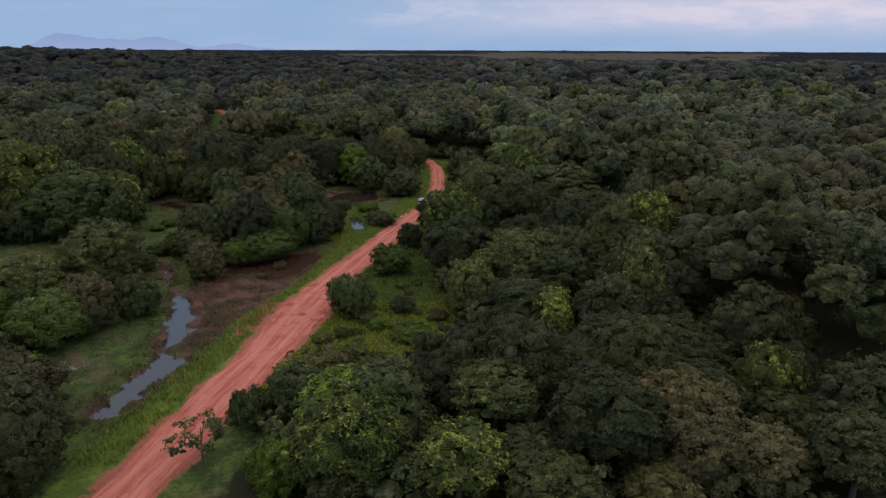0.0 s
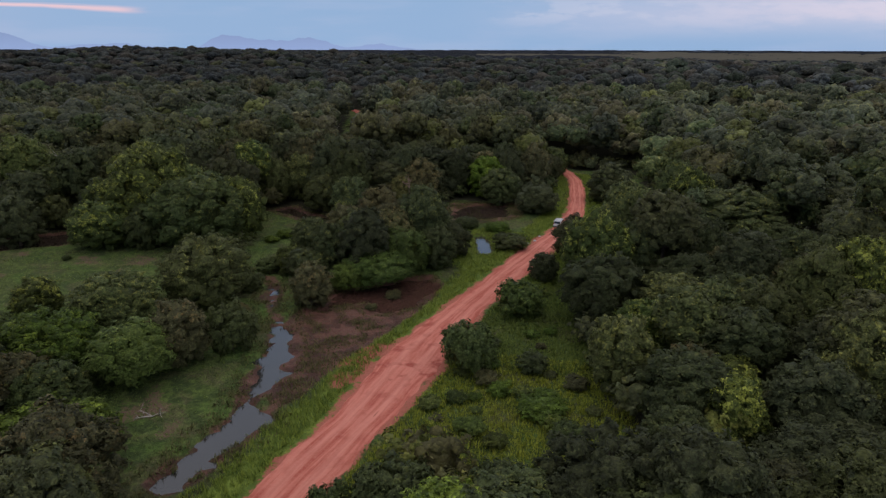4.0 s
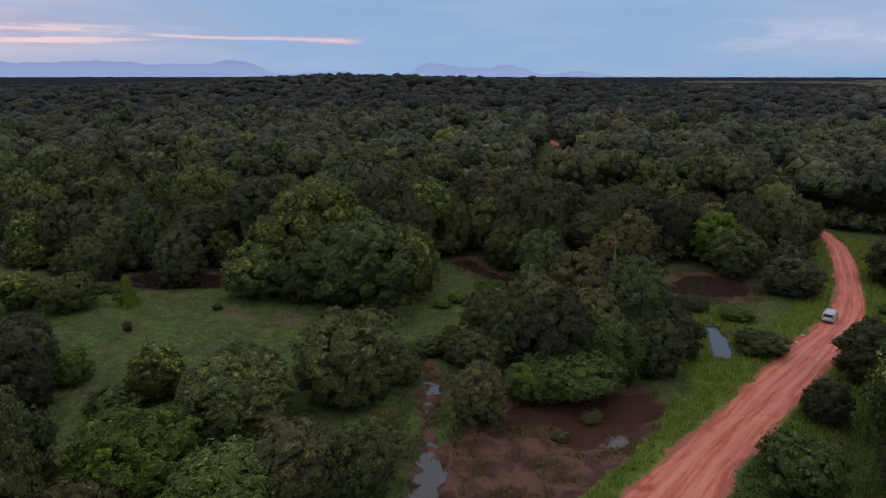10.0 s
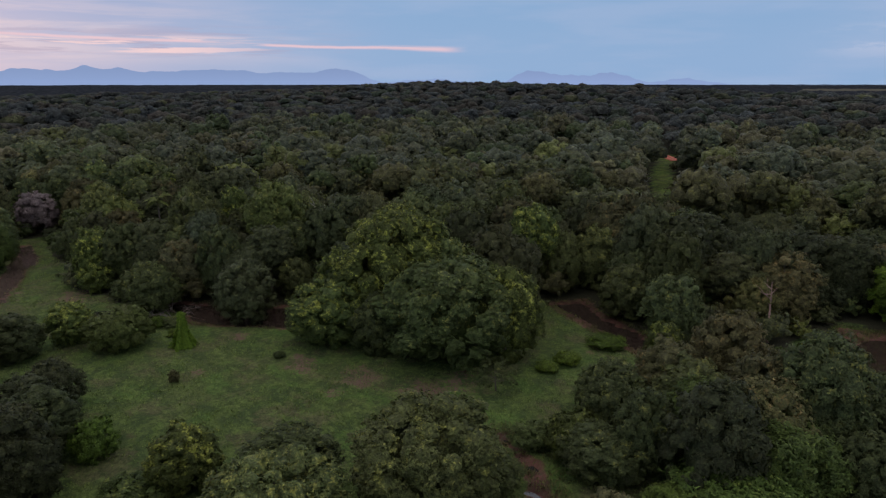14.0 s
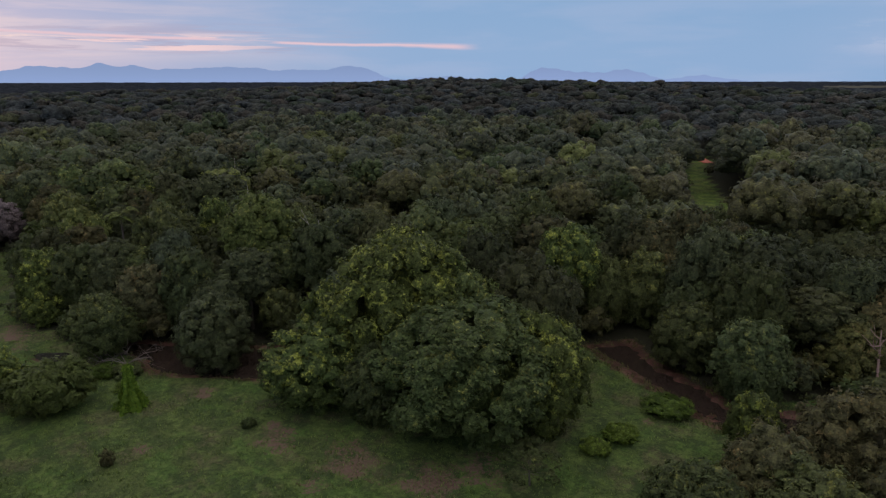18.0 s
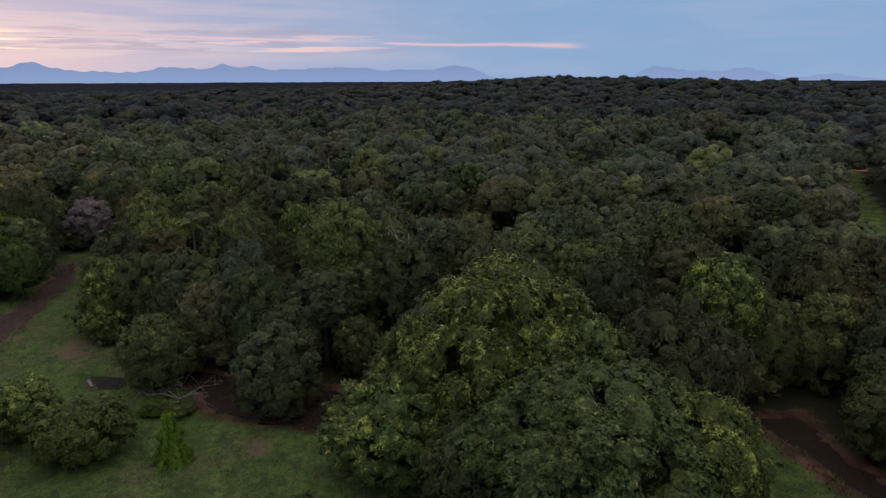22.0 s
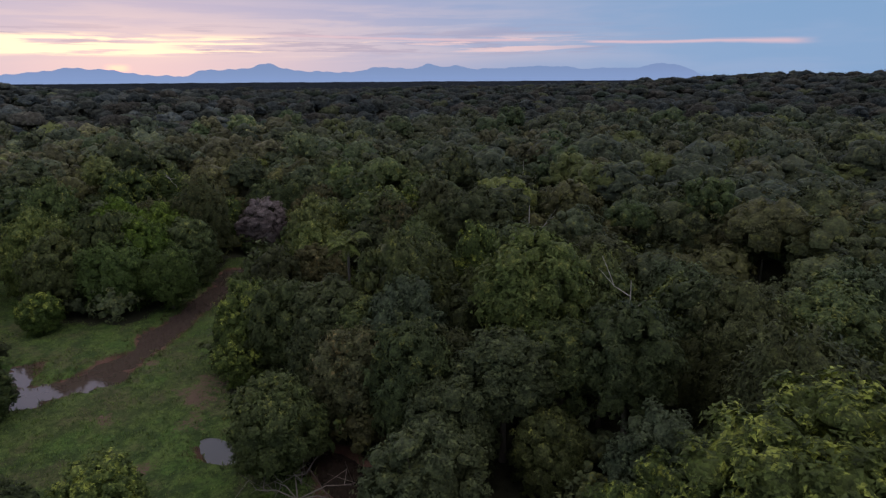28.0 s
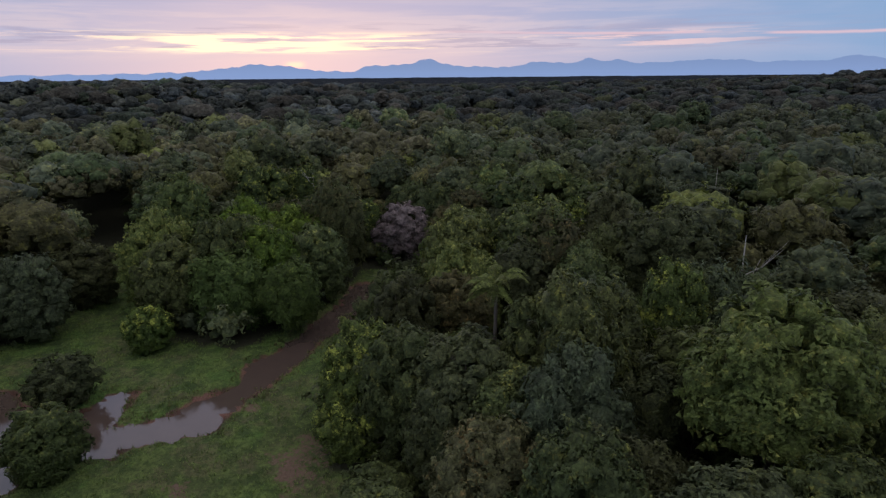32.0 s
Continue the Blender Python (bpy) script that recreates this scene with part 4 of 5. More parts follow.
MEADOW = [(-107.0, 117.8, 4.6, 10.4, "fine", "d"), (-121.4, 110.2, 4.1, 8.6, "round", "b"), (-111.3, 99.7, 4.1, 6.0, "shrub", "b"), (-119.0, 96.8, 3.3, 6.2, "round", "y"), (-118.6, 89.2, 3.6, 6.5, "round", "d"),
          (-59.3, 154.5, 4.2, 9.0, "round", "b"), (-50.8, 149.8, 4.3, 10.0, "round", "b"), (-59.8, 129.4, 1.5, 1.2, "shrub", "g"), (-58.7, 132.9, 1.7, 1.6, "shrub", "g"), (-57.1, 141.7, 2.7, 1.5, "shrub", "g"),
          (-62.0, 120.6, 2.6, 3.8, "open", "b"), (-115.5, 107.5, 1.6, 1.4, "shrub", "g")]
FILL = [(-47, 120, 4.0, 8.0, "round", "b"), (-44, 128, 4.0, 9.0, "round", "n"), (-34, 128, 4.5, 10.0, "round", "n"), (-24.5, 121, 3.2, 7.5, "fine", "d"), (-30, 118, 4.5, 8.0, "ferny", "f"),
        (-38, 119.5, 4.0, 9.0, "ferny", "f"), (-48, 113.5, 3.0, 5.0, "shrub", "y"), (-36.5, 108, 2.8, 4.0, "ferny", "f"), (-23.5, 128, 3.3, 6.5, "round", "d"), (-50, 124, 2.8, 5.0, "shrub", "b")]
SOUTHWEST = [(-42, 54.5, 5.0, 9.4, "round", "n"), (-45.8, 62.2, 3.0, 5.2, "round", "g"), (-88, 77.5, 4.0, 8.0, "round", "d"), (-95.5, 82, 3.5, 7.0, "fine", "d"), (-99.5, 86.5, 3.0, 6.0, "round", "d"), (-86, 84.5, 2.2, 4.0, "shrub", "g"),
             (-39.5, 50, 4.0, 9.0, "round", "b"), (-53, 66, 3.6, 6.5, "round", "b")]
WEST = [(-142.2, 111.5, 4.0, 11.5, "round", "y"), (-118.6, 121.6, 3.9, 13.2, "round", "b"), (-113.8, 128.1, 4.4, 12.2, "tall", "d"), (-142.9, 85.1, 3.3, 6.4, "round", "b"), (-155.6, 82.2, 3.4, 4.8, "shrub", "d"),
        (-174.5, 72.1, 5.2, 11.1, "round", "u"), (-186.5, 75.4, 4.6, 9.3, "fine", "d"), (-172.0, 97.0, 4.9, 10.4, "ferny", "f"), (-169.6, 104.5, 3.9, 9.2, "ferny", "f"), (-167.2, 87.9, 2.8, 5.8, "round", "y"),
        (-175.0, 89.8, 4.6, 12.0, "round", "b"), (-139.9, 110.2, 3.3, 6.1, "round", "y"), (-138.1, 114.7, 4.3, 12.5, "round", "b"), (-131.2, 111.7, 3.2, 4.0, "shrub", "b"), (-130.8, 121.3, 4.1, 11.2, "tall", "b")]
DEEP = [(-144.5, 133.5, 5.4, 13.0, "round", "u"), (-127.4, 124.6, 4.3, 13.9, "round", "u"), (-122.3, 136.5, 5.6, 18.6, "tall", "b"), (-139.8, 139.6, 3.0, 15.5, "tall", "y"), (-108.8, 137.2, 4.2, 15.2, "tall", "d"), (-76.9, 155.4, 4.2, 16.6, "tall", "y"), (33.0, 99.4, 3.6, 15.6, "tall", "y"), (-183, 99, 5.6, 12.4, "round", "b"), (-190, 105, 5.6, 12.4, "round", "g"), (-181, 108, 4.8, 11.4, "round", "b"),
        (-198.5, 123.5, 5.2, 10.5, "fine", "p"), (-146.0, 121.8, 3.4, 8.2, "round", "b"), (-189, 123.0, 2.4, 2.8, "shrub", "d"), (-182.5, 121.5, 2.6, 3.0, "shrub", "b"), (-186, 93, 5.6, 11.6, "round", "b"), (-192, 98, 5.5, 13.5, "round", "g"), (-178.5, 101.5, 4.2, 12.4, "round", "g"), (-20, 172, 5.0, 9.0, "round", "b"), (-24, 178, 5.0, 11.0, "round", "g"), (-8.8, 211, 4.0, 9.0, "round", "b"), (-9.5, 203, 3.5, 8.0, "round", "d")]
for grove, where in ((EAST, "beside the red road"), (SOUTH, "near the red road"), (ISLAND, "beside the flooded hollow"), (GROVE, "along the stream"), (CLUSTER, "in the meadow clump"),
                     (FILL, "beside the flooded hollow"), (SOUTHWEST, "south of the meadow"), (MEADOW, "in the grassy meadow"), (WEST, "by the western channel"), (DEEP, "in the forest edge")):
    for x, y, r, h, form, tint in grove:
        plant(x, y, r, h, form, tint, where)

TAKEN += [(-138.6, 122.0, 2.2), (-146.5, 122.0, 4.0), (-192, 122.3, 5.0), (-186, 121.2, 5.0), (-180, 120.0, 5.0), (-174, 119.0, 4.0)]     # room for the palm and the withered tree

# ---- the forest round the clearing ----
SPINE = [(14, 50), (6, 75), (8, 105), (6, 140), (-30, 175), (-62, 160), (-100, 135), (-130, 122), (-160, 122), (-190, 110)]

FLANK = [(-38, 50), (-60, 62), (-90, 72), (-125, 74), (-165, 62)]
NORTH_SIDE = [(-110, 170), (-70, 190)]


def spine_distance(x, y):
    return np.minimum(along([(a, b, 0.0) for a, b in SPINE], x, y), 14 + along([(a, b, 0.0) for a, b in FLANK], x, y))


def forest_floor_line(x):
    """South of this line no tree is ever in sight."""
    return np.interp(x, [-400, -200, -150, -100, -60, -36, 0, 30, 200], [-40, 45, 58, 66, 60, 47, 42, 42, 150])


def forest_spots(x0, x1, y0, y1, step, seed):
    rng = np.random.default_rng(seed)
    X, Y = np.meshgrid(np.arange(x0, x1, step), np.arange(y0, y1, step * 0.87))
    X = X + (np.arange(X.shape[0])[:, None] % 2) * step * 0.5
    x = (X + rng.uniform(-0.36, 0.36, X.shape) * step).ravel()
    y = (Y + rng.uniform(-0.36, 0.36, Y.shape) * step).ravel()
    return x, y, rng


def free(x, y, room):
    ok = (inside(CLEARING, x, y) < -room * 0.75) & (along(ROAD_LINE, x, y) > room * 0.8) & (along(TRACK_LINE, x, y) > room * 0.7)
    for tx, ty, tr in TAKEN:
        ok &= np.hypot(x - tx, y - ty) > (tr + room) * 0.62
    return ok


fx, fy, frng = forest_spots(-330, 200, -30, 360, 6.8, 21)
size = frng.uniform(0.72, 1.28, len(fx))
ok = free(fx, fy, 3.4) & (fy > forest_floor_line(fx)) & (np.hypot(fx + 40, fy - 60) < 330)
fx, fy, size = fx[ok], fy[ok], size[ok]
dist = spine_distance(fx, fy)
order = np.argsort(dist)
fx, fy, size, dist = fx[order], fy[order], size[order], dist[order]
NEAR = 250
for x, y, s in zip(fx[:NEAR], fy[:NEAR], size[:NEAR]):
    tint = "bbbbbddnnuyybg"[int(frng.integers(14))]
    if x > -6 and y < 100:
        tint = "bnbbdydb"[int(frng.integers(8))]
    # areas that lie darker get darker leaf tints, their shade in the colour
    if x > 12 and y < 125:
        tint = "ddbddndd"[int(frng.integers(8))]
    if -82 < x < -5 and y > 148:
        tint = "dbddnd"[int(frng.integers(6))]
    if -155 < x < -84 and y > 124:
        tint = "dbdbdubd"[int(frng.integers(8))]
    edge = inside(CLEARING, x, y) > -10
    form = (("round", "fine", "round", "round", "shrub", "ferny") if edge else ("tall", "tall", "round", "tall", "fine", "round" if x > -6 and y < 100 else "ferny"))[int(frng.integers(6))]
    h = (12.5 if x < -50 else 7.6 if y < 78 else 10.0) * s * float(frng.uniform(0.8, 1.25)) * (0.6 if form == "shrub" else 1)
    r = 4.2 * float(s)
    plant(float(x), float(y), r, min(float(h), r * 3.3), form, tint, "in the forest", "forest trees")


def wood_forms(lumps, leaves_n, leaf, core, made, size=(0.27, 0.38), solid=CORE):
    out = []
    for _ in range(made):
        R, H = RNG.uniform(3.1, 4.9), RNG.uniform(10.5, 14.0)
        m, C, A = crown(RNG, R, H, H - RNG.uniform(5.5, 8.5), lumps, leaves_n, leaf, RNG.uniform(*size), 0.5, 0.75, core, 1.55, solid)
        out.append(m)
    return out


def make_woods(name, forms, x, y, s, mat, label, lift=0.0, flat=1.0, soft=False, rise=1.0):
    rng = np.random.default_rng(len(x))
    z = land(x, y)
    V, T, Q, tone, M, at = [], [], [], [], [], 0
    pick, turn = rng.integers(len(forms), size=len(x)), rng.uniform(0, 6.283, len(x))
    # darkens three areas: their deep shade is put into the leaf tone
    area_shade = 1.0 - 0.5 * smooth(12, 30, x) * smooth(230, 160, y) - 0.7 * smooth(-100, -140, x) * smooth(140, 175, y) - 0.45 * smooth(-125, -100, x) * smooth(20, 0, x) * smooth(140, 150, y)
    own, tallness = np.clip(rng.uniform(0, 1, len(x)) * area_shade, 0, 1), rng.uniform(0.86, 1.12, len(x))
    tower = rng.uniform(0, 1, len(x)) > 0.965
    s, stand_up = np.where(tower, s * 0.8, s), rise * (rng.uniform(-2.2, 2.6, len(x)) + tower * 4.5)
    # west edge: brownish leaf tones stand in for sunset glow on the treetops
    west = (x < -190) & (x > -290) & (y > 60) & (y < 125) & (rng.uniform(0, 1, len(x)) < 0.55)
    own[west] = rng.choice((0.394, 0.400, 0.531, 0.536), west.sum())
    for i in range(len(x)):
        v, t, q, shade = forms[pick[i]]
        c, sn = math.cos(turn[i]) * s[i], math.sin(turn[i]) * s[i]
        w = np.empty_like(v)
        w[:, 0] = v[:, 0] * c - v[:, 1] * sn + x[i]
        w[:, 1] = v[:, 0] * sn + v[:, 1] * c + y[i]
        w[:, 2] = v[:, 2] * s[i] * flat * tallness[i] + z[i] + lift + stand_up[i]
        if shade is not None:
            k = shade.copy()
            k[:, 0] = (shade[:, 0] * c - shade[:, 1] * sn) / s[i]
            k[:, 1] = (shade[:, 0] * sn + shade[:, 1] * c) / s[i]
            M.append(k)
        V.append(w)
        T.append(t + at)
        Q.append(q + at)
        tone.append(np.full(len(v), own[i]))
        at += len(v)
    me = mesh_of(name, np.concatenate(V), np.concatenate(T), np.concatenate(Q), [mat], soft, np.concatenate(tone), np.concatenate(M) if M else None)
    return tagged(new(name, me), label, "forest", kind="stuff")


rest = slice(NEAR, None)
rx, ry, rs, rd = fx[rest], fy[rest], size[rest], dist[rest]
GLADE = [(-63, 180, 5), (-69, 200, 6.5), (-76, 222, 8), (-82, 245, 10), (-87, 262, 10), (-100, 290, 5), (-112, 325, 5), (-121, 357, 6)]
rs = np.where(along(GLADE, rx, ry) < 0, rs * np.interp(ry, [178, 215, 246, 266, 290, 330, 356], [0.85, 0.5, 0.24, 0.24, 0.6, 0.34, 0.25]), rs)
a = (rd < 55) | (along([(p, q, 0.0) for p, q in NORTH_SIDE], rx, ry) < 30)
make_woods("woods", wood_forms(26, 900, 0.40, 1, 14), rx[a], ry[a], rs[a] * 1.1, WOODS, "dense green rainforest treetops behind the clearing")
make_woods("woods", wood_forms(16, 240, 0.44, 1, 18, (0.32, 0.42), 0.84), rx[~a], ry[~a], rs[~a] * 1.26, HAZED_WOODS, "dense dark green forest treetops", 0.0, 0.92)
gx, gy, grng = forest_spots(-900, 640, -260, 860, 11.5, 33)
gr, ga = np.hypot(gx + 40, gy - 60), np.degrees(np.arctan2(-(gx + 40), gy - 60))
ok = (gr > 300) & (gr < 800) & (ga > -48) & (ga < 128) & (along(TRACK_LINE, gx, gy) > 3)
ok &= ~((gr < 330) & (gy > forest_floor_line(gx)) & (np.abs(gx + 65) < 262) & (gy > -30) & (gy < 358))
gx, gy = gx[ok], gy[ok]
gs, gd = grng.uniform(1.2, 1.75, len(gx)), np.hypot(gx + 40, gy - 60) < 470
make_woods("woods", wood_forms(9, 120, 0.50, 1, 16, (0.44, 0.56), 0.95), gx[gd], gy[gd], gs[gd], HAZED_DOMES, "distant dark green forest canopy", 0.5, 0.66, rise=0.6)
make_woods("woods", wood_forms(6, 40, 0.55, 1, 16, (0.48, 0.60), 1.0), gx[~gd], gy[~gd], gs[~gd], HAZED_DOMES, "distant dark green forest canopy", 1.0, 0.55, rise=0.4)

ux, uy, urng = forest_spots(-210, 60, 40, 230, 4.6, 44)
ok = free(ux, uy, 1.0) & (uy > forest_floor_line(ux)) & ((spine_distance(ux, uy) < 34) | (inside(CLEARING, ux, uy) > -14))
ux, uy = ux[ok], uy[ok]


def bush_forms(made):
    out = []
    for _ in range(made):
        m, C, A = crown(RNG, 2.6, 4.4, 0.0, 12, 300, 0.42, 0.34, 0.5, 0.75, 1, 1.7, 0.68)
        out.append(m)
    return out


make_woods("undergrowth", bush_forms(6), ux, uy, urng.uniform(0.7, 1.3, len(ux)), WOODS, "dense leafy undergrowth beneath the forest trees", rise=0.1)

# woods behind the camera and to the sides, that close the place
bx, by, brng = forest_spots(-420, 330, -330, 200, 9.0, 55)
br, ba = np.hypot(bx + 40, by - 60), np.degrees(np.arctan2(-(bx + 40), by - 60))
ok = (by < forest_floor_line(bx) - 8) & (along(ROAD_LINE, bx, by) > 5) & (br < 400) & (np.abs(bx + 40) < 420) & (inside(CLEARING, bx, by) < -3)
bx, by = bx[ok], by[ok]
make_woods("woods", wood_forms(3, 6, 1.4, 1, 8, (0.5, 0.6), 1.0), bx, by, brng.uniform(0.85, 1.3, len(bx)), HAZED_DOMES, "dark green forest canopy south of the clearing", -1.0, 0.66)

# ---- palm, dead trees, vine-grown stump ----


def frond(rng, length, lift):
    """A drooping feather leaf along +x."""
    t = np.linspace(0, 1, 9)
    pts = np.stack([length * t * (1 - 0.12 * t), 0 * t, lift * t - (0.62 * lift + 1.3) * t * t], 1)
    pieces = [tube(pts, 0.05 * (1.05 - t), 4)]
    P, side = [], []
    V = []
    for k in np.linspace(0.15, 0.98, 34):
        p = np.array([np.interp(k, t, pts[:, i]) for i in range(3)])
        for s in (-1, 1):
            w = 0.6 * math.sin(math.pi * min(k * 0.9 + 0.1, 1)) + 0.12
            tip = p + np.array((0.34, s * w, -0.55 * w + rng.uniform(-0.06, 0.06)))
            V += [p + np.array((-0.09, 0, 0)), p + np.array((0.10, 0, 0)), tip]
    pieces.append((np.array(V), np.arange(len(V)).reshape(-1, 3), np.zeros((0, 4), int)))
    return merge(pieces)


PALM_LEAF = leaves("palm_frond", (0.085, 0.105, 0.028), (0.15, 0.18, 0.045), (0.22, 0.25, 0.06))


def make_palm(x, y, h, label):
    rng = np.random.default_rng(4)
    root = new("palm")
    root.location = (x, y, float(land(x, y)))
    tagged(root, label, "palm")
    v, t, q = tube([(0, 0, -0.2), (0.2, 0.1, h * 0.4), (0.25, 0.3, h * 0.75), (0.3, 0.3, h)], [0.24, 0.17, 0.15, 0.13], 8)
    part("trunk", mesh_of("trunk", v, t, q, [BARK], True), root)
    shapes = [mesh_of("frond", *frond(rng, 3.0, lift), [PALM_LEAF]) for lift in (4.6, 2.6, 0.6)]
    for i in range(11):
        f = part("frond", shapes[i % 3], root)
        f.matrix_basis = pose(0.3, 0.3, h, 0, 0, i * 137.5 + rng.uniform(-8, 8))


make_palm(-138.6, 122.0, 15.0, "tall slender palm with arching feathery fronds among forest trees")


def dead_tree(x, y, h, thick, mat, label, branches=4, seed=1, lean=0.4, name="dead_tree"):
    rng = np.random.default_rng(seed)
    root = new(name)
    root.location = (x, y, float(land(x, y)))
    tagged(root, label, "dead tree", "dead trees")
    top = np.array((lean * rng.uniform(-1, 1), lean * rng.uniform(-1, 1), h))
    pts = [np.array((0, 0, -0.3)), top * (0.4, 0.3, 0.4), top * (0.8, 0.9, 0.75), top]
    v, t, q = tube(pts, [thick, thick * 0.8, thick * 0.55, thick * 0.22], 7)
    part("trunk", mesh_of("trunk", v, t, q, [mat], True), root)
    for _ in range(branches):
        k = rng.uniform(0.55, 0.95)
        p = top * k
        a, r = rng.uniform(0, 6.28), h * rng.uniform(0.12, 0.26)
        e = p + np.array((math.cos(a) * r, math.sin(a) * r, r * rng.uniform(0.2, 0.9)))
        m = (p + e) / 2 + np.array((0, 0, -0.12 * r))
        fork = e + np.array((math.sin(a) * r * 0.4, -math.cos(a) * r * 0.4, r * 0.35))
        v, t, q = merge([tube([p, m, e], [thick * 0.4, thick * 0.28, thick * 0.1], 5), tube([m, (m + fork) / 2 + (0, 0, 0.1), fork], [thick * 0.25, thick * 0.18, thick * 0.06], 4)])
        part("branch", mesh_of("branch", v, t, q, [mat], True), root)
    return root


for i, (x, y, h) in enumerate(((-147, 200, 17.5), (-118, 209, 17), (-105, 213, 16.5), (-193, 180, 17.5), (-268, 81, 18), (-208, 109, 17), (-130, 180, 17.5), (-147, 152, 18), (-73.5, 160.5, 9), (-118.5, 146, 15), (-250, 110, 17), (-90, 240, 16), (-150, 260, 18), (-200, 230, 18))):
    dead_tree(x, y, h * 0.86, 0.17, PALE_WOOD, "pale bare dead trunk standing among green treetops", 3, 20 + i)


GREY_WOOD = plain("weathered_grey_wood", (0.22, 0.19, 0.165), 0.9, vary=0.35, scale=2.0)


def dry_tangle(x, y, reach, count, mat, label, seed, lift=0.5, name="dead_branches"):
    """Fallen bare branches, fanned out over the ground."""
    rng = np.random.default_rng(seed)
    root = new(name)
    root.location = (x, y, max(float(land(x, y)), -0.2))
    tagged(root, label, "branches", "fallen branches")
    for i in range(count):
        a, r = rng.uniform(0, 6.28), reach * rng.uniform(0.5, 1.0)
        e = np.array((math.cos(a) * r, math.sin(a) * r, r * rng.uniform(0.1, 0.75) * lift + 0.15))
        m = e * 0.5 + np.array((rng.uniform(-0.2, 0.2), rng.uniform(-0.2, 0.2), 0.25 * r * lift))
        pieces = [tube([(0, 0, 0.05), m, e], [0.07, 0.05, 0.02], 5)]
        for _ in range(3):
            k = rng.uniform(0.4, 0.95)
            p = m * (1 - k) + e * k
            pieces.append(tube([p, p + rng.normal(size=3) * 0.35 * reach * 0.3, p + rng.normal(size=3) * reach * 0.28 + (0, 0, 0.3)], [0.04, 0.03, 0.012], 4))
        part("branch", mesh_of("branch", *merge(pieces), [mat], True), root)


dry_tangle(-116.5, 110.6, 5.0, 6, GREY_WOOD, "fallen bare grey branches beside the muddy creek", 3)
dry_tangle(-119.5, 112.0, 4.0, 4, GREY_WOOD, "fallen bare grey branches beside the muddy creek", 4)
dry_tangle(4.9, 69.5, 2.2, 8, PALE_WOOD, "bleached bare bush at the forest edge", 5, 1.6)
dry_tangle(-4.9, 61.5, 1.6, 6, PALE_WOOD, "bleached bare bush at the forest edge", 6, 1.6)
dry_tangle(-43.5, 68.5, 1.6, 4, PALE_WOOD, "dry driftwood lying on bare mud", 7, 0.2)
dead_tree(-39.0, 157.0, 8.5, 0.2, PINK_WOOD, "leaning dead tree with reddish bare branches", 9, 8, 2.2)
dead_tree(-52.7, 58.4, 3.4, 0.14, PALE_WOOD, "short pale dead stump by the stream", 1, 9, 0.3, "dead_stump")
dead_tree(-43, 69, 0.8, 0.12, PALE_WOOD, "short pale dead stump by the stream", 1, 10, 0.3, "dead_stump")


def make_vine_stump():
    rng = np.random.default_rng(8)
    x, y = -104.8, 105.5
    root = new("vine_stump")
    root.location = (x, y, float(land(x, y)))
    tagged(root, "dead stump draped in bright green climbing vine", "stump")
    v, t, q = tube([(0, 0, -0.2), (0.05, 0, 2.4), (0, 0.05, 4.6)], [0.3, 0.24, 0.14], 7)
    part("stump", mesh_of("stump", v, t, q, [BARK], True), root)
    k = 3200
    h = rng.uniform(0, 1, k) ** 1.25
    a = rng.uniform(0, 6.283, k)
    cord = 1 + 0.22 * np.cos(a * 7 + 0.7) + 0.12 * np.cos(a * 13)
    r = (0.42 + 1.25 * (1 - h) ** 2.4) * cord * rng.uniform(0.82, 1.08, k)
    P = np.stack([np.cos(a) * r, np.sin(a) * r, h * 4.9 + 0.05], 1)
    N = unit(np.stack([np.cos(a), np.sin(a), 0.45 + 0 * a], 1) + rng.normal(size=(k, 3)) * 0.3)
    part("vine", mesh_of("vine", *sprays(P, N, 0.34, rng, 0.8), [VINE_LEAF]), root)


make_vine_stump()

# ---- the parked van ----
WHITE_PAINT = plain("white_paint", (0.56, 0.57, 0.58), 0.3, 0.0, 0.5, 0.05)
TINTED = plain("tinted_glass", (0.02, 0.024, 0.028), 0.08, 0.0, 0.6, 0.05)
RUBBER = plain("tyre_rubber", (0.02, 0.02, 0.02), 0.9)
STEEL = plain("wheel_steel", (0.45, 0.45, 0.46), 0.35, 0.8)
TRIM = plain("grey_bumper", (0.10, 0.10, 0.105), 0.6)
RED_LENS = plain("red_lens", (0.42, 0.02, 0.015), 0.2)
CLEAR_LENS = plain("clear_lens", (0.7, 0.7, 0.66), 0.15)
PLATE = plain("plate", (0.6, 0.6, 0.58), 0.5)


def box(sx, sy, sz, bevel=0.03, at=(0, 0, 0)):
    bm = bmesh.new()
    bmesh.ops.create_cube(bm, size=1.0)
    bmesh.ops.scale(bm, vec=(sx, sy, sz), verts=bm.verts)
    if bevel:
        bmesh.ops.bevel(bm, geom=list(bm.edges), offset=bevel, segments=2, affect="EDGES", profile=0.5)
    bmesh.ops.translate(bm, vec=at, verts=bm.verts)
    return bm


def prism(profile, width, bevel):
    """A side outline (y, z) drawn out over the width."""
    bm = bmesh.new()
    f = bm.faces.new([bm.verts.new((-width / 2, y, z)) for y, z in profile])
    for v in bmesh.ops.extrude_face_region(bm, geom=[f])["geom"]:
        if isinstance(v, bmesh.types.BMVert):
            v.co.x += width
    bmesh.ops.recalc_face_normals(bm, faces=bm.faces)
    bmesh.ops.bevel(bm, geom=list(bm.edges), offset=bevel, segments=2, affect="EDGES", profile=0.5)
    return bm


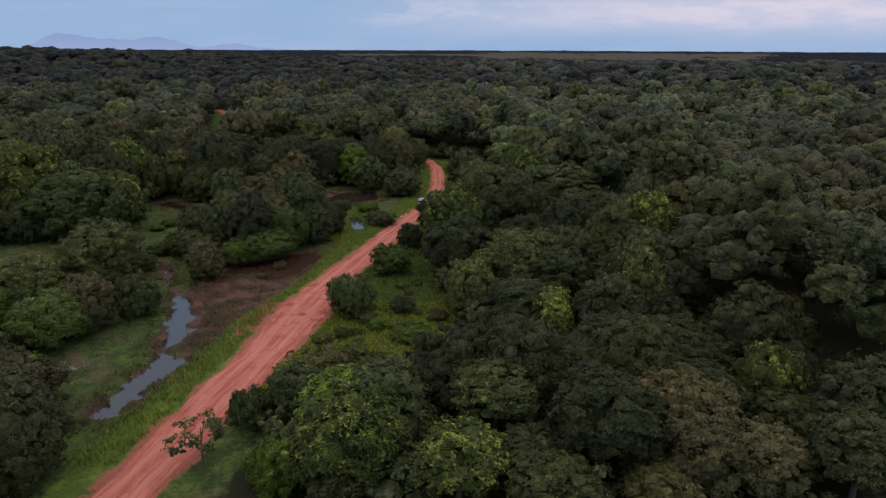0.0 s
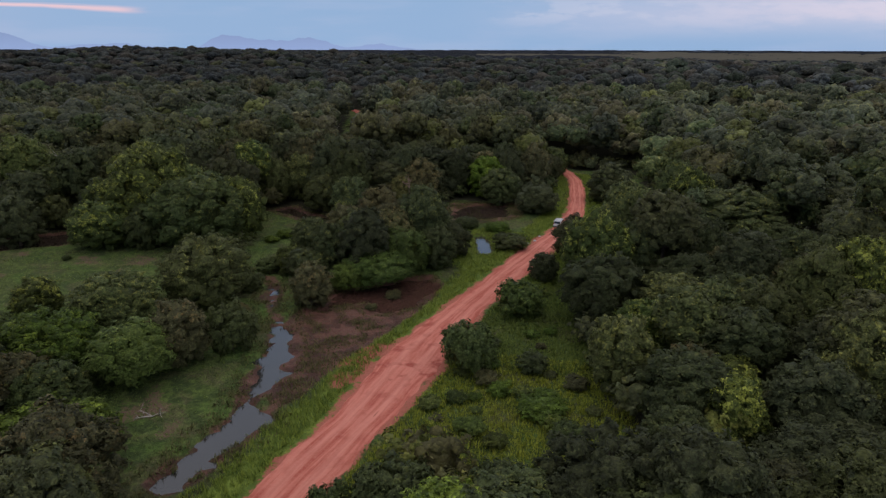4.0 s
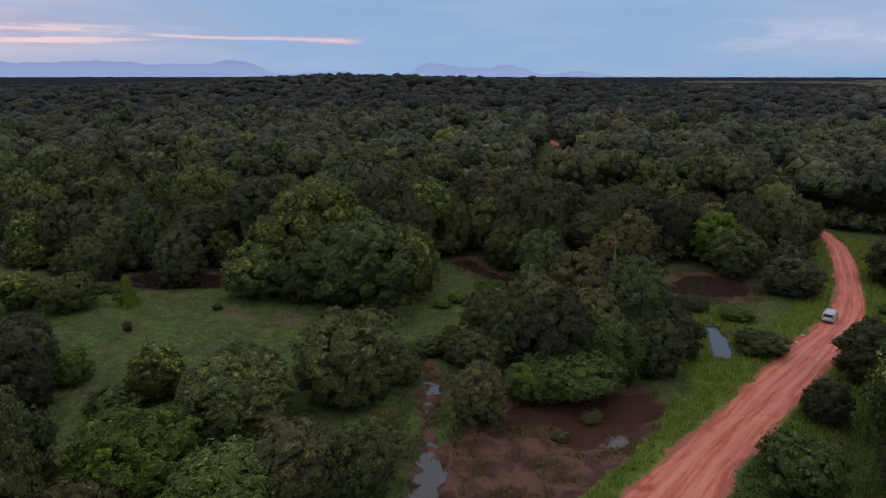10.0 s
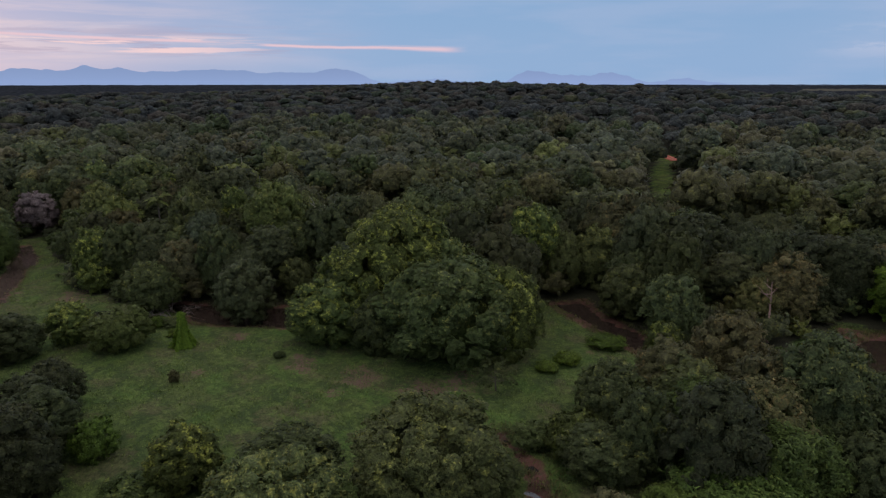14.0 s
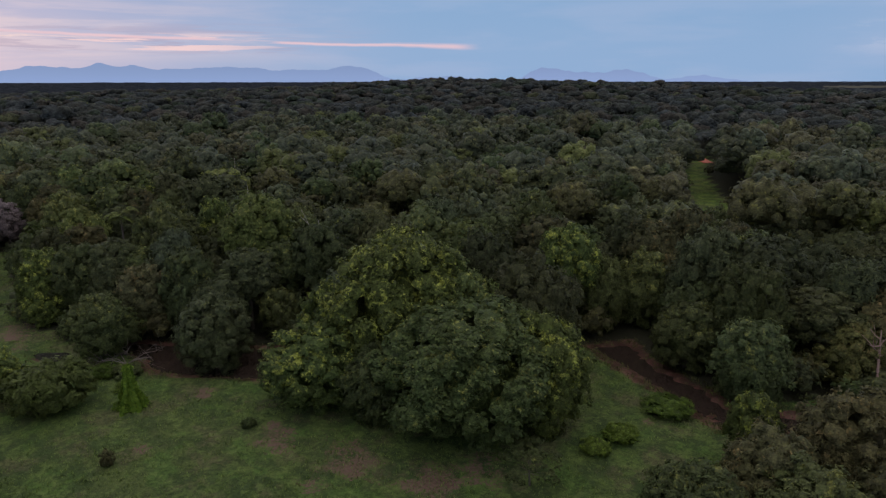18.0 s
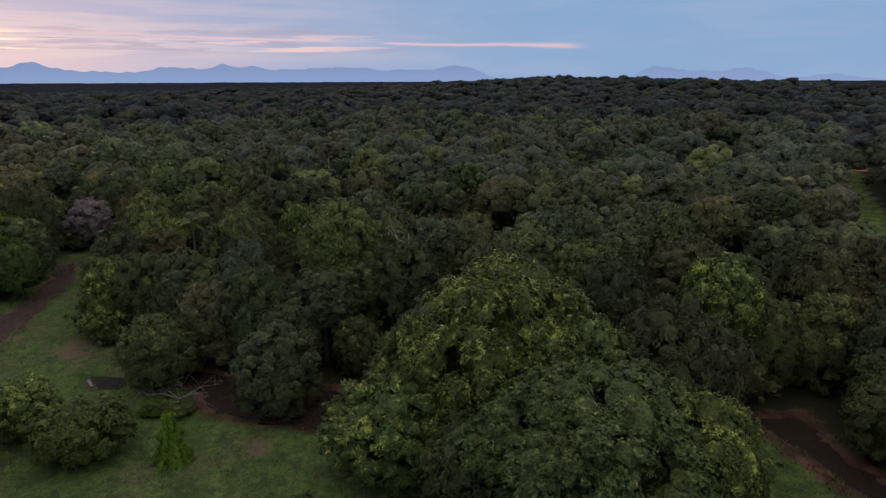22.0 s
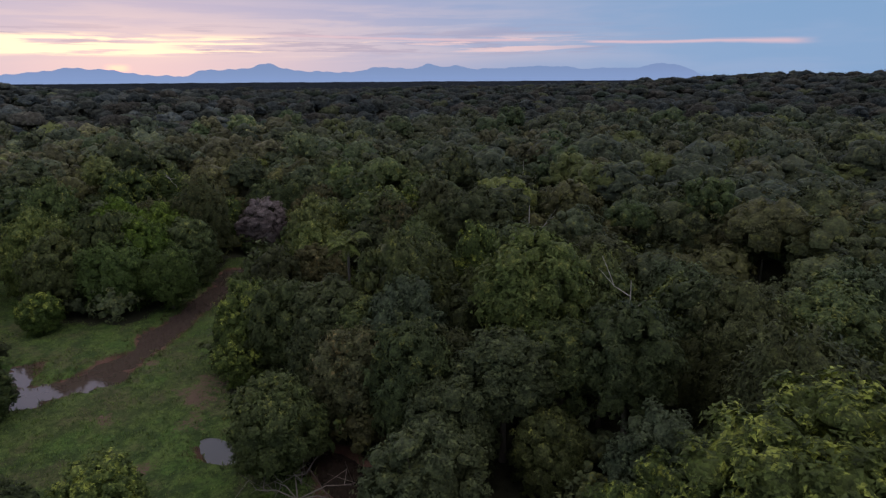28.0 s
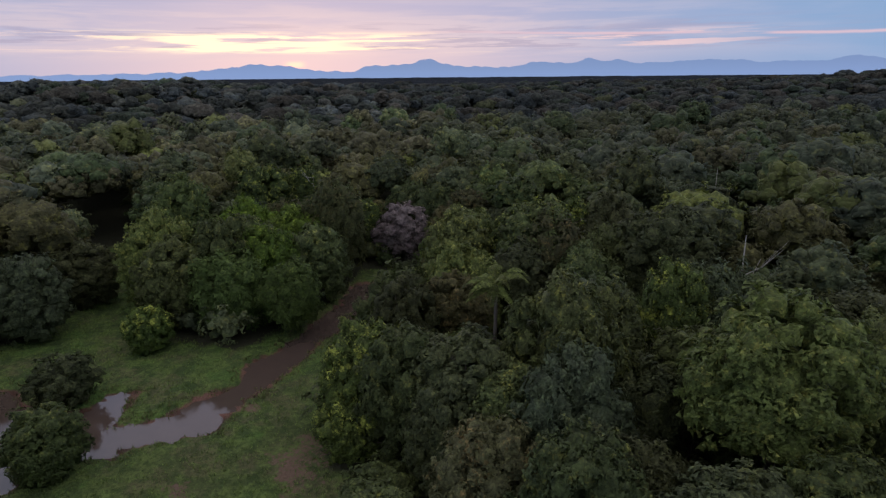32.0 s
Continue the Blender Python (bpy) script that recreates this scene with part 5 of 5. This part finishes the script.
def disc(radius, depth, sides=20):
    bm = bmesh.new()
    bmesh.ops.create_cone(bm, cap_ends=True, segments=sides, radius1=radius, radius2=radius, depth=depth)
    bmesh.ops.bevel(bm, geom=[e for e in bm.edges if abs(e.verts[0].co.z - e.verts[1].co.z) < 1e-5], offset=depth * 0.18, segments=1, affect="EDGES")
    bmesh.ops.rotate(bm, matrix=Matrix.Rotation(radians(90), 3, "Y"), verts=bm.verts)
    return bm


def make_van(x, y, turn):
    root = new("van")
    root.matrix_basis = pose(x, y, 0.27, 0, 0, turn) @ Matrix.Diagonal((0.9, 0.88, 0.88, 1))
    tagged(root, "white parked van on the shoulder of the red road", "van")
    part("body", from_bm(prism([(-2.2, 0.35), (-2.24, 0.95), (-2.12, 1.05), (-1.95, 1.82), (-1.6, 1.92), (0.75, 1.90), (1.45, 1.12), (2.2, 0.95), (2.28, 0.6), (2.22, 0.32)], 1.72, 0.07), "body", WHITE_PAINT, True), root)
    part("rear_window", from_bm(box(1.36, 0.05, 0.52, 0.02), "rear_window", TINTED), root).matrix_basis = pose(0, -2.06, 1.45, -12.5)
    part("windscreen", from_bm(box(1.4, 0.05, 0.92, 0.02), "windscreen", TINTED), root).matrix_basis = pose(0, 1.13, 1.52, 41.5)
    for s in (-1, 1):
        for yy, ln in ((-1.35, 0.85), (-0.42, 0.88), (0.45, 0.75)):
            part("side_window", from_bm(box(0.03, ln, 0.46, 0.015, (s * 0.862, yy, 1.46)), "side_window", TINTED), root)
        part("tail_light", from_bm(box(0.14, 0.06, 0.5, 0.02, (s * 0.74, -2.16, 1.15)), "tail_light", RED_LENS), root)
        part("headlight", from_bm(box(0.34, 0.08, 0.18, 0.03, (s * 0.6, 2.24, 0.82)), "headlight", CLEAR_LENS), root)
        part("mirror", from_bm(box(0.2, 0.1, 0.16, 0.03, (s * 0.96, 0.95, 1.28)), "mirror", WHITE_PAINT), root)
        for yy in (-1.4, 1.4):
            w = part("wheel", from_bm(disc(0.33, 0.22), "tyre", RUBBER, True), root)
            w.location = (s * 0.79, yy, 0.33)
            part("rim", from_bm(disc(0.19, 0.24, 14), "rim", STEEL), w)
    part("bumper", from_bm(box(1.74, 0.16, 0.24, 0.05, (0, -2.26, 0.5)), "bumper", TRIM), root)
    part("bumper", from_bm(box(1.74, 0.16, 0.26, 0.05, (0, 2.26, 0.48)), "bumper", TRIM), root)
    part("number_plate", from_bm(box(0.5, 0.02, 0.14, 0.005, (0, -2.262, 0.88)), "number_plate", PLATE), root, "blank pale number plate")
    for s in (-1, 1):
        part("roof_rail", from_bm(box(0.05, 2.2, 0.05, 0.015, (s * 0.7, -0.4, 1.95)), "roof_rail", TRIM), root)


make_van(-4.9, 152.3, -12)


def crumple(x, y, w, seed):
    rng = np.random.default_rng(seed)
    bm = bmesh.new()
    bmesh.ops.create_icosphere(bm, subdivisions=2, radius=w)
    for v in bm.verts:
        v.co = v.co * float(rng.uniform(0.7, 1.15))
        v.co.z *= 0.45
    ob = new("litter_bag", from_bm(bm, "litter_bag", WHITE_PAINT))
    ob.location = (x, y, float(land(x, y)) + w * 0.4)
    tagged(ob, "crumpled white plastic litter on the grassy verge", "litter", "roadside litter")


for i, (x, y, w) in enumerate(((-9.2, 140.2, 0.32), (-8.5, 143.6, 0.26), (-10.4, 138.4, 0.2))):
    crumple(x, y, w, i)

# ---- low scrub by the road and the water ----
SCRUB = np.random.default_rng(17)
placed = 0
while placed < 26:
    x, y = float(SCRUB.uniform(-24, 4)), float(SCRUB.uniform(62, 100))
    if inside(CLEARING, np.array(x), np.array(y)) < 0.5 or along(ROAD_LINE, np.array(x), np.array(y)) < 1.8 or x < np.interp(y, [60, 100], [-21, -13]):
        continue
    r = float(SCRUB.uniform(0.6, 1.5))
    plant(x, y, r, r * float(SCRUB.uniform(0.7, 1.1)), "shrub", "bygyn"[int(SCRUB.integers(5))], "in roadside scrub", "roadside shrubs")
    placed += 1
for x, y, r, h, tint in ((-52, 104.5, 2.6, 2.8, "b"), (-47.5, 93.5, 1.8, 2.0, "n"), (-40.5, 105.5, 1.6, 1.8, "b"), (-45, 90, 2.2, 2.6, "b"), (-30.5, 101.5, 0.9, 1.0, "n"), (-28.5, 106.5, 1.2, 1.6, "n"), (-52.5, 113, 2.2, 2.4, "b"),
                         (-17.5, 146.5, 2.4, 2.0, "g"), (-24, 148, 2.5, 2.4, "b"), (3.5, 160, 1.8, 1.6, "g"), (5.0, 166, 1.2, 1.0, "d"), (-90.8, 111, 0.8, 0.9, "b"), (-95.5, 98.5, 0.7, 1.6, "n"),
                         (-113.5, 109.2, 1.8, 1.3, "b"), (-109.5, 107, 1.2, 0.9, "g")):
    plant(x, y, r, h, "shrub", tint, "beside the water", "waterside shrubs")

# ---- grass ----


def make_grass(name, label, x, y, height, width, blades_n, mat, seed):
    rng = np.random.default_rng(seed)
    k = len(x)
    z = land(x, y)
    own = np.repeat(np.arange(k), blades_n)
    m = len(own)
    a = rng.uniform(0, 6.283, m)
    h = (height * rng.uniform(0.5, 1.3, k))[own] * rng.uniform(0.7, 1.2, m)
    bx, by = x[own] + rng.normal(0, 0.16, m), y[own] + rng.normal(0, 0.16, m)
    lean = rng.uniform(0.15, 0.75, m) * h
    w = width * rng.uniform(0.7, 1.4, m)
    dx, dy = np.cos(a), np.sin(a)
    base = np.stack([bx, by, z[own] - 0.05], 1)
    v = np.stack([base + np.stack([-dy * w, dx * w, 0 * w], 1), base + np.stack([dy * w, -dx * w, 0 * w], 1), base + np.stack([dx * lean, dy * lean, h], 1)], 1).reshape(-1, 3)
    up = unit(np.repeat(rng.normal(size=(m, 3)) * 0.3 + np.array((0, 0, 1.0)), 3, axis=0))
    v = v.reshape(m, 3, 3)
    under = np.cross(v[:, 1] - v[:, 0], v[:, 2] - v[:, 0])[:, 2] < 0
    v[under] = v[under][:, (1, 0, 2)]
    me = mesh_of(name, v.reshape(-1, 3), np.arange(3 * m).reshape(-1, 3), (), [mat], normals=up)
    tagged(new(name, me), label, "grass", kind="stuff")


def scatter(count, x0, x1, y0, y1, keep, seed):
    rng = np.random.default_rng(seed)
    x, y = rng.uniform(x0, x1, count), rng.uniform(y0, y1, count)
    dry = land(x, y) > -0.17
    ok = dry & (along(ROAD_LINE, x, y) > 0.15) & keep(x, y, rng)
    return x[ok], y[ok]


def verge_zone(x, y, rng):
    r = along(ROAD_LINE, x, y) + 0.9 * ripple(x, y, 0.5, 3.0)
    pond = np.exp(-((x + 18) / 9) ** 2 - ((y - 134) / 16) ** 2) > 0.45
    west = x < np.interp(y, [40, 62, 104, 156, 220], [-28, -25, -16.6, -2.6, -2])
    return (((r < 4.6) & (west | (y > 108))) | pond) & (inside(MUD, x, y) < 0)


def scrub_zone(x, y, rng):
    west = x < np.interp(y, [40, 62, 104, 156, 220], [-28, -25, -16.6, -2.6, -2])
    return ~west & (y < 90) & (inside(CLEARING, x, y) > -1)


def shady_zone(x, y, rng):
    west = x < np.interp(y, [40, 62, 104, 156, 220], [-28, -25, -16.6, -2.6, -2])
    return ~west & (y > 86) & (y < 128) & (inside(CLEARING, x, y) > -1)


def meadow_zone(x, y, rng):
    return (inside(CLEARING, x, y) > -0.5) & (inside(MUD, x, y) < 0) & (ripple(x, y, 0.35, 7.0) + rng.uniform(-0.6, 0.6, len(x)) > -0.1)


def marsh_zone(x, y, rng):
    near = np.full(len(x), -9.0)
    for w in WATERS:
        near = np.maximum(near, inside(w, x, y))
    return (((inside(MUD, x, y) > 0) | (near > -0.3)) & (ripple(x, y, 0.6, 9.0) + rng.uniform(-0.3, 0.3, len(x)) > 0.1)) | ((near > -1.3) & (near < -0.3) & (rng.uniform(0, 1, len(x)) < 0.5))


make_grass("verge_grass", "tall bright green grass along the red road", *scatter(80000, -40, 16, 50, 215, verge_zone, 1), 0.62, 0.05, 4, VERGE_GRASS, 2)
make_grass("scrub_grass", "dull olive scrub and tall grass beside the road", *scatter(26000, -26, 6, 60, 130, scrub_zone, 7), 0.48, 0.06, 4, blades("scrub_blades", (0.11, 0.14, 0.022), (0.31, 0.33, 0.045)), 8)
# a darker copy of the scrub blades, tree shade put into their colour
make_grass("scrub_grass", "dull olive grass in the shade of roadside trees", *scatter(14000, -20, 6, 84, 130, shady_zone, 27), 0.45, 0.06, 4, blades("painted_shade_blades", (0.060, 0.088, 0.020), (0.15, 0.19, 0.040)), 28)
make_grass("meadow_grass", "short uneven grass of the meadow", *scatter(190000, -200, 16, 60, 215, meadow_zone, 3), 0.24, 0.06, 3, MEADOW_GRASS, 4)
make_grass("marsh_grass", "low dull plants dotted over the mud flat", *scatter(60000, -62, -12, 55, 176, marsh_zone, 15), 0.36, 0.06, 3, blades("mud_flat_blades", (0.06, 0.065, 0.028), (0.16, 0.15, 0.06)), 16)
make_grass("marsh_grass", "sparse dull marsh plants on wet mud", *scatter(160000, -192, -8, 55, 175, marsh_zone, 5), 0.34, 0.06, 3, blades("marsh_blades", (0.06, 0.065, 0.028), (0.14, 0.14, 0.06)), 6)
